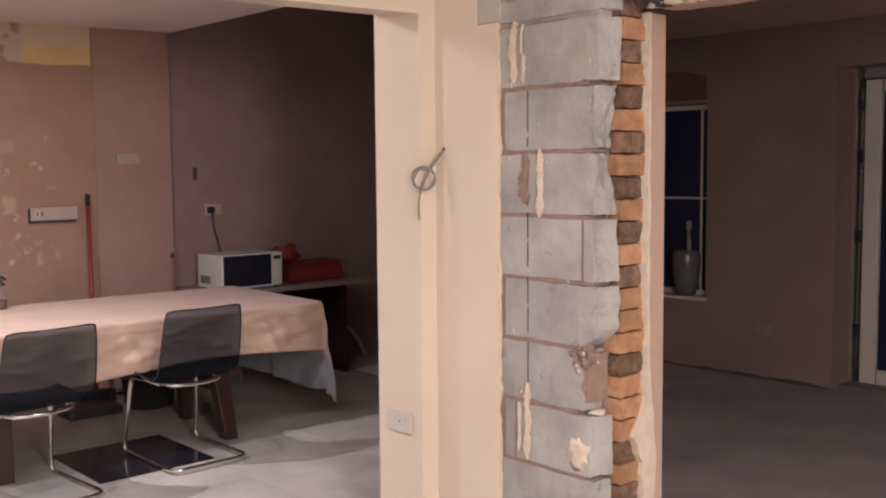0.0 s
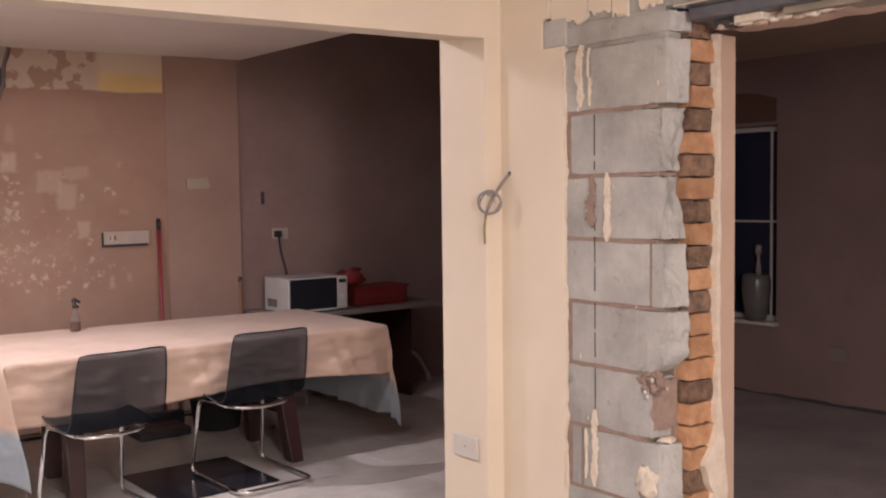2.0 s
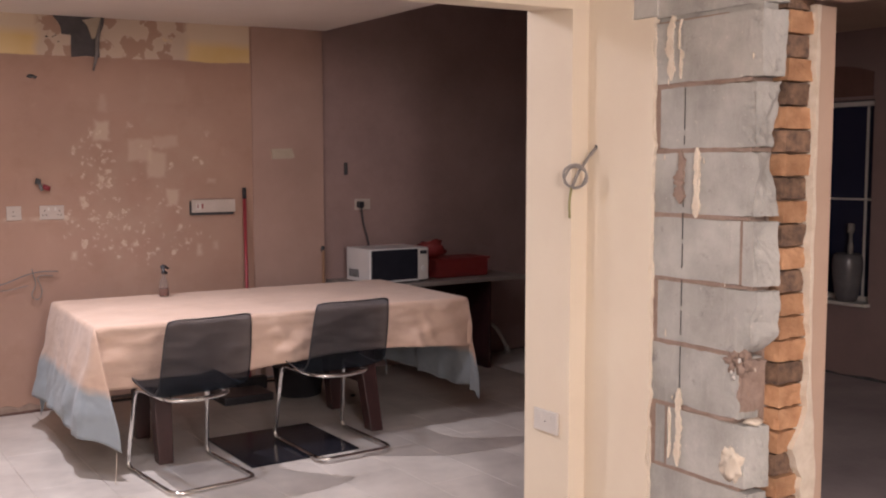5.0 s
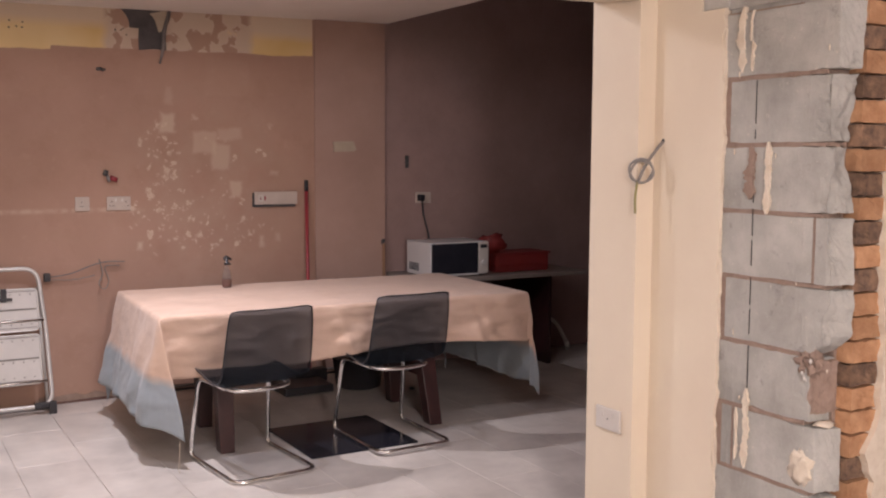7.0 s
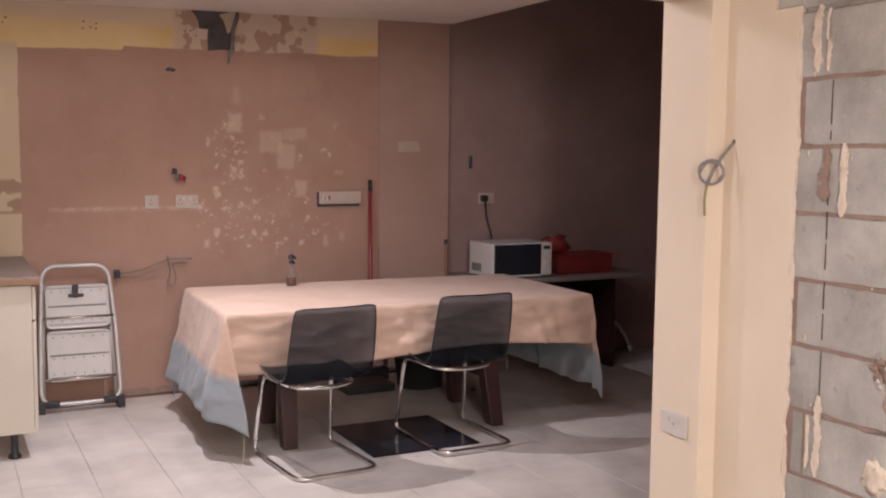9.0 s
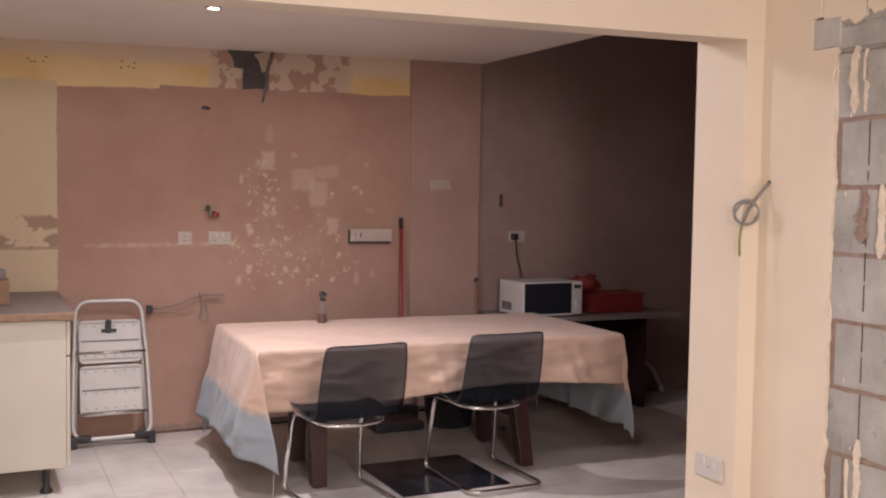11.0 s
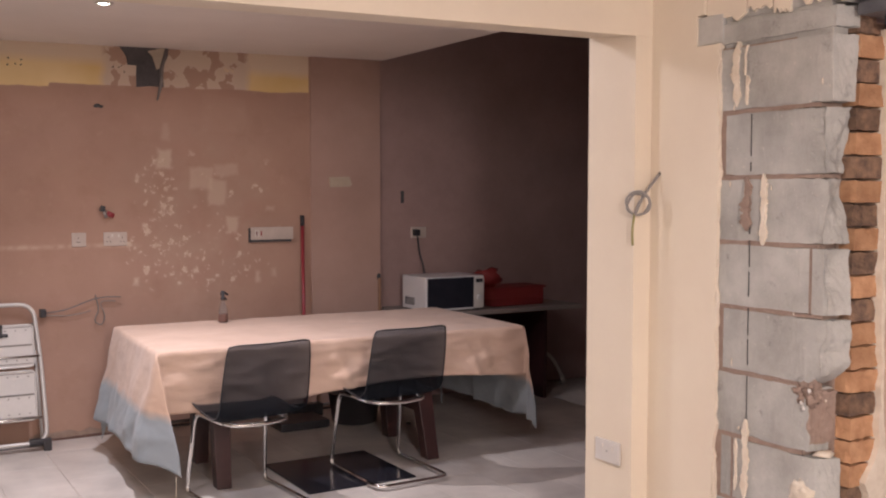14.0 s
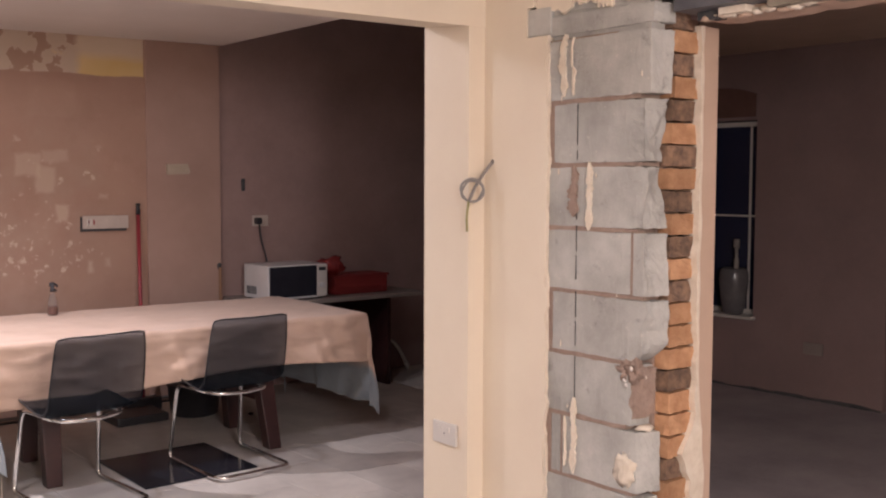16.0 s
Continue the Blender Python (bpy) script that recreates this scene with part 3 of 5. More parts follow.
def rough_block(name, x0, x1, y0, y1, z0, z1, seed, broken, parent, material, label="", chip=0.02):
    """A block whose end at y0 is broken away unevenly."""
    rnd = random.Random(seed)
    bm = bmesh.new()
    bmesh.ops.create_cube(bm, size=1)
    bmesh.ops.subdivide_edges(bm, edges=bm.edges[:], cuts=9 if broken > 0.015 else 6, use_grid_fill=True)
    off = Vector((seed * 1.7, seed * 0.9, seed * 2.3))
    for v in bm.verts:
        u = v.co + Vector((0.5, 0.5, 0.5))
        p = Vector((x0 + u.x * (x1 - x0), y0 + u.y * (y1 - y0), z0 + u.z * (z1 - z0)))
        n1 = noise.noise(p * 13 + off)
        n2 = noise.noise(p * 38 + off)
        n3 = noise.noise(p * 85 + off)
        w = max(0.0, 1 - u.y * 3.0) if broken else 0.0
        p.y += w * ((0.45 + n1) * broken + 0.35 * n2 * broken + 0.0035 * n3)
        if u.x < 0.01:
            p.x += 0.0012 * n3 + w * w * max(0.0, n1 + n2 * 0.8 + 0.1) * chip
        edge = min(u.z, 1 - u.z)
        if edge < 0.01:
            p.z += (0.004 if u.z < 0.5 else -0.004) * abs(n2 + n3) * 1.5
        v.co = p
    ob = part(name, bm, material, parent, label)
    return ob


def broken_block(name, x0, x1, near, far, y1, z0, z1, seed, rough, parent, material, label="", scoops=(), droop=0.0):
    """A block broken off at its end: near and far are that end's place at the foot and the head of the face and of the back."""
    bm = bmesh.new()
    bmesh.ops.create_cube(bm, size=1)
    bmesh.ops.subdivide_edges(bm, edges=bm.edges[:], cuts=13, use_grid_fill=True)
    off = Vector((seed * 1.7, seed * 0.9, seed * 2.3))
    for v in bm.verts:
        u = v.co + Vector((0.5, 0.5, 0.5))
        f = u.y ** 1.6
        end = (near[0] * (1 - u.z) + near[1] * u.z) * (1 - u.x) + (far[0] * (1 - u.z) + far[1] * u.z) * u.x
        p = Vector((x0 + u.x * (x1 - x0), end + f * (y1 - end), z0 + u.z * (z1 - z0)))
        n1, n2, n3 = noise.noise(p * 16 + off), noise.noise(p * 42 + off), noise.noise(p * 90 + off)
        w = max(0.0, 1 - f * 5.0)
        p.y += w * (rough * (n1 + 0.7 * n2) + 0.003 * n3)
        for sx, sz, r, depth in scoops:
            p.y += w * depth * max(0.0, 1 - math.hypot((u.x - sx) * 0.5, u.z - sz) / r)
        p.y += w * droop * max(0.0, 1 - u.z / 0.4) ** 2 * (0.3 + 0.7 * u.x)
        if u.x < 0.01:
            p.x += 0.001 * n3 + w * max(0.0, n1 + n2) * rough * 0.7 + (0.008 * w * w if rough > 0.004 else 0.004 * w * w)
        if min(u.z, 1 - u.z) < 0.01:
            p.z += (0.004 if u.z < 0.5 else -0.004) * (abs(n2 + n3) * 1.3 + w * abs(n1) * 1.5)
        v.co = p
    return part(name, bm, material, parent, label)


J = 0.0125
rows = [TOPJ - COURSE * k for k in range(11)]
joints = {3: 2.283, 6: 2.592, 9: 2.4}
NEAR = {0: (2.217, 2.222), 1: (2.237, 2.243), 2: (2.248, 2.227), 3: (2.222, 2.226), 4: (2.245, 2.226), 5: (2.285, 2.288), 6: (2.252, 2.257)}
FAR = {0: (2.203, 2.193), 1: (2.239, 2.216), 2: (2.210, 2.246), 3: (2.200, 2.202), 4: (2.205, 2.200), 5: (2.272, 2.262), 6: (2.222, 2.226)}
ROUGH = {0: 0.003, 1: 0.013, 2: 0.009, 3: 0.005, 4: 0.009, 5: 0.004, 6: 0.003}
SCOOPS = {1: ((0.9, 0.25, 0.3, 0.02),), 2: ((0.8, 0.7, 0.3, 0.022),), 3: ((0.5, 0.78, 0.42, 0.035), (0.1, 0.5, 0.2, 0.012)), 4: ((0.3, 0.45, 0.3, 0.015),)}
for k in range(10):
    hi, lo = rows[k] - J, max(rows[k + 1], 0.0)
    near, far = NEAR.get(k, (2.24, 2.245)), FAR.get(k, (2.23, 2.235))
    face = PX + 0.011 + 0.002 * ((k * 7) % 3)
    rim = 2.648 if k in (1, 4, 6) else 2.672
    cut = joints.get(k, rim)
    if rim < 2.66:
        rough_block("mortar_joint", PX + 0.014, 1.69, rim - 0.004, 2.672, lo, hi, k + 61, 0.0, wall_p, M_MORTAR)
    broken_block("block", face, 1.702, near, far, cut - J / 2, lo, hi, k * 3 + 1, ROUGH.get(k, 0.006), wall_p, M_BLOCK, "", SCOOPS.get(k, ()), 0.07 if k == 4 else 0.0)
    if k in joints:
        rough_block("block", face + 0.002, 1.69, cut + J / 2, rim - 0.006, lo, hi, k * 3 + 2, 0.0, wall_p, M_BLOCK)
        rough_block("mortar_joint", face + 0.0035, 1.69, cut - J / 2 - 0.002, cut + J / 2 + 0.002, lo, hi, k + 31, 0.0, wall_p, M_MORTAR)
    back = max(near[0], far[0], NEAR.get(k + 1, near)[1]) + (0.012 if k != 4 else 0.03)
    rough_block("mortar_joint", PX + 0.0145, 1.70, back, 2.668, lo - J - 0.002, lo + 0.002, k + 11, 0.008, wall_p, M_MORTAR, "", 0.01)
broken_block("mortar_smear", 1.620, 1.704, (2.281, 2.276), (2.264, 2.246), 2.33, 0.738, 0.915, 141, 0.005, wall_p, M_MORTAR, "brown mortar left on the broken end")
part("bedding_mortar", bx(PX + 0.022, 1.69, 2.225, 2.66, 2.016, 2.048), M_BLOCK, above)
part("bedding_mortar", bx(PX + 0.024, 1.69, 2.235, 2.66, 2.100, 2.128), M_BLOCK, above, "grey packing mortar")
broken_block("cut_block", PX + 0.012, 1.702, (2.214, 2.212), (2.192, 2.190), 2.665, 2.043, 2.112, 91, 0.004, above, M_BLOCK, "thin course of cut block")
# mortar lumps, plaster dabs and a pencil line on the blocks
rnd = random.Random(21)


def dab(y, lo, hi, width, seed, material=M_TORN, thick=0.006, label="smeared cream plaster dab"):
    n = 44
    def wide(k, side):
        f = k / n
        return width * (0.22 + 0.7 * abs(noise.noise(Vector((f * 3.1, side * 4.0, seed)))) + 0.5 * abs(noise.noise(Vector((f * 9.0, side * 2.0, seed)))) + 0.14 * noise.noise(Vector((f * 31.0, side * 2.0, seed)))) * min(1.0, 6 * f + 0.25, 6 * (1 - f) + 0.25)
    mid = [y + 0.010 * noise.noise(Vector((k / n * 1.6, 0.0, seed + 0.5))) for k in range(n + 1)]
    left = [(mid[k] + wide(k, 1), lo + (hi - lo) * k / n) for k in range(n + 1)]
    right = [(mid[k] - wide(k, -1), lo + (hi - lo) * k / n) for k in range(n + 1)]
    return part("plaster_dab", plate(left + right[::-1], "x", PX + 0.004, PX + 0.004 + thick + 0.012), material, wall_p, label)


dab(2.592, 1.828, 2.045, 0.030, 1)
dab(2.548, 1.83, 1.93, 0.014, 2)
dab(2.553, 1.93, 2.03, 0.007, 12)
dab(2.473, 1.365, 1.60, 0.026, 3)
dab(2.528, 0.50, 0.775, 0.026, 4)
dab(2.572, 0.52, 0.70, 0.012, 9)
dab(2.545, 1.41, 1.59, 0.034, 5, M_MORTAR, 0.003, "brown mortar stain")
for z0, z1 in ((1.66, 1.80), (1.61, 1.64), (1.40, 1.44), (1.29, 1.38), (1.19, 1.275), (1.06, 1.15), (0.96, 1.045), (0.77, 0.92)):
    part("pencil_line", bx(PX + 0.009, PX + 0.0115, 2.5290, 2.5306, z0, z1), M_BLACK, wall_p, "thin black plumb line")
lump("plaster_lump", (PX + 0.012, 2.298, 0.565), (0.010, 0.044, 0.050), M_TORN, wall_p, 3, "thick cream plaster lump", 3)
lump("plaster_lump", (PX + 0.01, 2.315, 0.60), (0.007, 0.022, 0.016), M_TORN, wall_p, 5)
for k in range(7):
    lump("mortar_lump", (PX + 0.022, 2.252 + 0.012 * k, 0.905 + 0.026 * math.sin(k * 2.1)), (0.014, rnd.uniform(0.014, 0.026), rnd.uniform(0.014, 0.024)), M_MORTAR, wall_p, k + 70, "loose brown mortar", 3)
lump("mortar_lump", (PX + 0.05, 2.245, 0.713), (0.035, 0.025, 0.010), M_TORN, wall_p, 11)
for k in range(9):
    lump("plaster_fleck", (PX + 0.011, rnd.uniform(2.2, 2.62), rnd.uniform(0.35, 2.0)), (0.0025, rnd.uniform(0.002, 0.005), rnd.uniform(0.004, 0.018)), M_TORN, wall_p, k + 30, "", 1)
for z0, y0 in ((0.855, 2.29), (0.872, 2.30), (0.915, 2.27)):
    lump("pale_chip", (PX + 0.002, y0, z0), (0.006, 0.006, 0.009), M_PVC, wall_p, z0 * 10, "", 1)

# brick leaf seen end-on behind the blocks
brick_leaf = structure("wall_east_bricks", bx(1.704, 1.83, 2.262, 2.60, 0, 2.10), M_MORTAR, "broken orange brick leaf with rough burnt ends")
k, z = 0, 0.0
rnd = random.Random(77)
while z < 2.08:
    dark = (k % 2) if rnd.random() > 0.12 else 1 - k % 2
    if 0.40 < z < 0.98 and k % 4 != 3:
        dark = 0
    y0 = (2.207 if dark else 2.204) + rnd.uniform(-0.003, 0.003)
    x0 = 1.716 + rnd.uniform(-0.003, 0.005)
    rough_block("brick", x0, 1.852, y0, 2.34, z + 0.002, min(z + 0.0732, 2.09), k + 50, 0.008 if dark else 0.004, brick_leaf, M_BURNT if dark else M_BRICK, "", 0.012)
    k, z = k + 1, z + 0.0752

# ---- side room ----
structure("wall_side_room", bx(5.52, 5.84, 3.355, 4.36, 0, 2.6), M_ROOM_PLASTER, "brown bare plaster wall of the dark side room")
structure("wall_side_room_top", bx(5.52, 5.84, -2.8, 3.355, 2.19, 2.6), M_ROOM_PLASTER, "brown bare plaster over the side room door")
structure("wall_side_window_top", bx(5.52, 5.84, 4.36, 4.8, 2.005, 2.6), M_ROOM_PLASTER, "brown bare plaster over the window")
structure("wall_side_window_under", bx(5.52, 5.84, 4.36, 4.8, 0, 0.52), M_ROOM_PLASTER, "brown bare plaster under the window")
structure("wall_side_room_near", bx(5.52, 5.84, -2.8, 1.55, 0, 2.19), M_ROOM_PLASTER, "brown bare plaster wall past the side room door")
arch = [(4.372, 2.03), (4.80, 2.03), (4.80, 2.25)] + [(4.80 - 0.43 * k / 8, 2.25 + 0.012 * math.sin(k * 0.4) - 0.0008 * k * k) for k in range(1, 9)]
structure("window_arch_patch", plate(arch, "x", 5.512, 5.524), M_ARCH, "rough dark brick patch over the window")
skirt_strip = [(3.36 + 1.44 * k / 24, 0.018 + 0.016 * noise.noise(Vector((k * 0.37, 0.5, 2))) + 0.008 * noise.noise(Vector((k * 1.3, 2.5, 2)))) for k in range(25)]
structure("trim_floor_strip", plate([(3.36, 0.001)] + skirt_strip + [(4.80, 0.001)], "x", 5.508, 5.522), M_HOLE, "near-black uneven strip along the side room floor")

window = tagged(new("window_1"), "tall dark window with thin white glazing bars", "", "", "structure")
part("pane", bx(5.628, 5.634, 4.36, 4.80, 0.52, 2.005), M_PANE, window, "dark pane with the night's blue put into its colour")
for nm, b in (("frame_side", (5.60, 5.66, 4.36, 4.395, 0.55, 2.0)), ("frame_top", (5.60, 5.66, 4.395, 4.80, 1.965, 2.0)), ("frame_bottom", (5.60, 5.66, 4.395, 4.80, 0.55, 0.585)), ("glazing_bar", (5.615, 5.645, 4.462, 4.478, 0.585, 1.965)), ("glazing_bar", (5.612, 5.648, 4.395, 4.80, 1.285, 1.300))):
    part(nm, bx(*b, 0.003), M_PVC, window, "white window bar")
part("window_sill", bx(5.46, 5.60, 4.34, 4.80, 0.525, 0.55, 0.006), M_PVC, window, "white window board")

vase = thing("vase", "tall grey glazed ceramic vase on the window board", "vase")
part("body", lathe([(0.060, 0), (0.072, 0.008), (0.086, 0.06), (0.100, 0.16), (0.108, 0.25), (0.106, 0.31), (0.096, 0.345), (0.088, 0.35), (0.084, 0.34), (0.05, 0.335)], (5.53, 4.538, 0.55)), M_CERAMIC, vase, "", True)
bottle_in = lathe([(0.020, 0.30), (0.020, 0.415), (0.013, 0.43), (0.013, 0.50), (0.024, 0.503), (0.024, 0.565), (0.018, 0.57)], (5.525, 4.515, 0.55), 16)
part("neck", bottle_in, M_WIRE, vase, "pale narrow neck", True)

door = tagged(new("door_1"), "dark glazed patio door with pale frames", "", "", "structure")
for nm, b in (("door_frame", (5.750, 5.830, 3.333, 3.355, 0, 2.19)), ("door_frame", (5.750, 5.830, 1.55, 3.285, 2.12, 2.19)), ("door_stile", (5.775, 5.825, 3.175, 3.283, 0.03, 2.11)), ("door_rail", (5.775, 5.825, 1.6, 3.165, 0.03, 0.13)), ("door_rail", (5.775, 5.825, 1.6, 3.165, 2.03, 2.11))):
    part(nm, bx(*b, 0.004), M_WIRE if nm == "door_frame" else M_PVC, door, "dull grey frame" if nm == "door_frame" else "pale plastic frame")
# Solid black bar draws the shaded gap together with the seal.
part("door_gap_and_seal", bx(5.780, 5.820, 3.283, 3.333, 0.02, 2.12), M_BLACK, door, "black shadow gap and seal")
part("lock_strip", bx(5.768, 5.782, 3.302, 3.310, 0.12, 2.05), M_CHROME, door, "bright metal lock strip")
for zz in (0.35, 1.0, 1.55, 1.9):
    part("hinge", bx(5.750, 5.782, 3.293, 3.323, zz, zz + 0.09, 0.004), M_BLACK, door, "black hinge")
part("pane", bx(5.798, 5.804, 1.6, 3.165, 0.13, 2.03), M_PANE, door, "dark pane with the night's blue put into its colour")
structure("door_threshold", bx(5.60, 5.86, 1.55, 3.355, 0.001, 0.03, 0.004), M_STEEL, "dull metal door threshold")


def socket(name, x0, x1, z0, z1, y, label, switches=(), face="y", skin_of=None):
    """A wall plate with its switches; face is the axis it looks along, towards less."""
    ob = thing(name, label, "wall socket")
    w, h = x1 - x0, z1 - z0
    def b(u0, u1, v0, v1, d0, d1, bev=0.0):
        if face == "y":
            return bx(u0, u1, y - d1, y - d0, v0, v1, bev)
        return bx(y - d1, y - d0, u0, u1, v0, v1, bev)
    part("plate", b(x0, x1, z0, z1, 0, 0.011, 0.003), skin_of or M_PVC, ob)
    for u, v, du, dv, mat in switches:
        part("switch" if mat is not M_HOLE else "slot", b(x0 + u * w - du / 2, x0 + u * w + du / 2, z0 + v * h - dv / 2, z0 + v * h + dv / 2, 0.0105, 0.0145 if mat is not M_HOLE else 0.0118, 0.001), mat, ob)
    return ob


SLOTS = lambda c: [(c, 0.62, 0.005, 0.009, M_HOLE), (c - 0.07, 0.32, 0.008, 0.005, M_HOLE), (c + 0.07, 0.32, 0.008, 0.005, M_HOLE)]
socket("side_wall_plate", 3.79, 3.94, 0.325, 0.41, 5.52, "dull blank wall plate low on brown plaster", [], "x", M_COUNTER)
socket("reveal_socket", 3.055, 3.195, 0.502, 0.588, 1.519, "white double wall socket plate on the cream reveal", [(0.3, 0.7, 0.012, 0.02, M_PVC), (0.7, 0.7, 0.012, 0.02, M_PVC), (0.5, 0.5, 0.006, 0.006, M_HOLE)], "x")
socket("wall_switch", 0.218, 0.304, 1.203, 1.290, YA, "white single switched socket on bare plaster", [(0.72, 0.72, 0.014, 0.022, M_DUSTY)] + SLOTS(0.45), "y", M_DUSTY)
socket("double_socket", 0.41, 0.556, 1.203, 1.290, YA, "white double switched socket on bare plaster", [(0.36, 0.75, 0.012, 0.02, M_PVC), (0.64, 0.75, 0.012, 0.02, M_PVC)] + SLOTS(0.2) + SLOTS(0.8), "y", M_DUSTY)
strip = socket("switch_panel", 1.375, 1.682, 1.222, 1.308, YA - 0.022, "long white switch panel hanging loose from its wall box", [(0.14, 0.5, 0.03, 0.045, M_PVC), (0.13, 0.5, 0.012, 0.03, M_RED), (0.235, 0.5, 0.010, 0.03, M_RED), (0.55, 0.5, 0.02, 0.03, M_DUSTY), (0.8, 0.5, 0.02, 0.03, M_DUSTY)], "y", M_DUSTY)
part("back_box", bx(1.368, 1.672, YA - 0.022, YA, 1.205, 1.30), M_HOLE, strip, "near-black box behind the loose switch panel")
plug_socket = socket("plug_socket", 2.645, 2.775, 1.208, 1.290, YA + 0.025, "white double socket on the dark wall", [(0.7, 0.7, 0.014, 0.02, M_DUSTY)], "y", M_DUSTY)

# ---- kitchen wall details ----
hollow = thing("wall_hollow", "dark plate as a broken hollow in the plaster, shade in its colour", "wall hole")
# Flat plate in place of a recess; its dark colour gives the shade inside.
part("hollow", plate([(0.51, 2.478), (0.60, 2.482), (0.84, 2.49), (0.83, 2.42), (0.805, 2.36), (0.80, 2.29), (0.803, 2.222), (0.72, 2.226), (0.63, 2.214), (0.628, 2.30), (0.632, 2.35), (0.575, 2.352), (0.57, 2.40), (0.545, 2.44)], "y", YA - 0.006, YA + 0.01), M_RECESS, hollow)
part("pipe_stub", tube([(0.82, YA - 0.02, 2.47), (0.785, YA - 0.03, 2.34), (0.78, YA - 0.03, 2.24), (0.755, YA - 0.025, 2.135)], [0.010, 0.013, 0.012, 0.006]), M_STEEL, hollow, "hanging rag of dull metal", True)
part("plaster_flap", plate([(0.70, 2.445), (0.81, 2.475), (0.80, 2.40), (0.775, 2.34), (0.755, 2.33), (0.73, 2.41)], "y", YA - 0.022, YA - 0.01), M_PAPER, hollow, "loose flap of plaster")
part("crack", plate([(0.88, 2.488), (1.02, 2.494), (1.06, 2.486), (0.98, 2.476), (0.90, 2.480)], "y", YA - 0.006, YA + 0.004), M_HOLE, hollow, "dark crack under the ceiling")
for nm, x0, z0, r in (("screw_hole", 0.385, 2.085, 0.022), ("screw_hole", 0.41, 2.08, 0.016)):
    lump(nm, (x0, YA, z0), (r, 0.006, r * 0.7), M_HOLE, wall_kitchen, x0, "small dark drilled hole", 1)
rnd = random.Random(4)
for k in range(14):
    lump("drill_mark", ((-0.62 if k < 5 else -0.1 if k < 10 else 0.5) + rnd.uniform(-0.05, 0.07), YA, 2.33 + rnd.uniform(-0.03, 0.02)), (0.007, 0.003, 0.005), M_HOLE, wall_kitchen, k, "", 1)
pipes = thing("capped_pipes", "two short capped copper pipes with red tape", "pipe")
part("pipe", tube([(0.405, YA, 1.44), (0.405, YA - 0.05, 1.43), (0.415, YA - 0.07, 1.385)], 0.011), M_STEEL, pipes, "", True)
part("cap", tube([(0.40, YA - 0.055, 1.455), (0.39, YA - 0.06, 1.425)], 0.016), M_HOLE, pipes, "", True)
part("tape", tube([(0.425, YA - 0.05, 1.41), (0.465, YA - 0.05, 1.395)], 0.016), M_RED, pipes, "red tape", True)
cables = thing("loose_cables", "loose grey cables hanging from the stripped wall", "cable")
part("connector", bx(0.02, 0.055, YA - 0.05, YA, 0.775, 0.825, 0.006), M_BLACK, cables, "black cable gland")
part("cable", tube(rounded([(0.05, YA - 0.03, 0.80), (0.18, YA - 0.04, 0.815), (0.30, YA - 0.04, 0.865), (0.40, YA - 0.03, 0.885), (0.50, YA - 0.05, 0.88)], 0.06), 0.004, 6), M_STEEL, cables, "", True)
part("cable", tube(rounded([(0.35, YA - 0.02, 0.90), (0.37, YA - 0.04, 0.80), (0.33, YA - 0.05, 0.74), (0.38, YA - 0.04, 0.70), (0.41, YA - 0.03, 0.76), (0.37, YA - 0.03, 0.86), (0.47, YA - 0.04, 0.855)], 0.04), 0.0035, 6), M_WIRE, cables, "", True)
part("cable", tube(rounded([(0.05, YA - 0.03, 0.785), (0.2, YA - 0.03, 0.775), (0.32, YA - 0.03, 0.80)], 0.05), 0.003, 6), M_WIRE, cables, "", True)
tagpaper = thing("paper_note", "small curled pale paper scrap stuck on plaster", "paper")
part("sheet", plate([(1.96, 1.655), (2.115, 1.66), (2.135, 1.60), (2.12, 1.588), (1.965, 1.582)], "y", YA - 0.032, YA - 0.0145), M_PAPER, tagpaper)
part("wall_mark", bx(2.56, 2.585, YA + 0.015, YA + 0.026, 1.47, 1.56, 0.003), M_HOLE, wall_dark, "dark stain")
lump("plaster_stain", (2.355, YA - 0.014, 0.93), (0.02, 0.008, 0.03), M_HOLE, boxing, 5, "small dark pipe hole", 1)
part("cracked_base", plate([(-0.05 + 0.06 * k, 0.03 + 0.03 * abs(math.sin(k * 1.3))) for k in range(12)] + [(0.61, 0.0), (-0.05, 0.0)], "y", YA - 0.006, YA + 0.002), M_MORTAR, wall_kitchen, "broken plaster foot of the wall")
# Near-black strip paints the shade where wall and floor meet.
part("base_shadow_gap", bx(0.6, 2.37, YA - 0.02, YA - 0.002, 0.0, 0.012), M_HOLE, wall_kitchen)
skirt = structure("trim_pipe", tube([(0.5, YA - 0.04, 0.035), (2.3, YA - 0.04, 0.04)], 0.011, 8), M_STEEL, "thin copper pipe along the wall foot")
structure("trim_corner_pipe", tube([(2.355, YA - 0.03, 0.0), (2.355, YA - 0.03, 0.92)], 0.012, 8), M_CARD, "thin brown pipe up the wall corner")
plugc = thing("power_plug", "black power plug with its lead, in the wall socket", "plug")
part("plug", bx(2.655, 2.70, YA - 0.03, YA + 0.014, 1.225, 1.272, 0.006), M_BLACK, plugc)
part("lead", tube(rounded([(2.68, YA - 0.02, 1.23), (2.69, YA - 0.03, 1.10), (2.72, YA - 0.04, 1.0), (2.725, YA - 0.06, 0.90), (2.72, YA - 0.10, 0.80)], 0.05), 0.006, 8), M_BLACK, plugc, "", True)

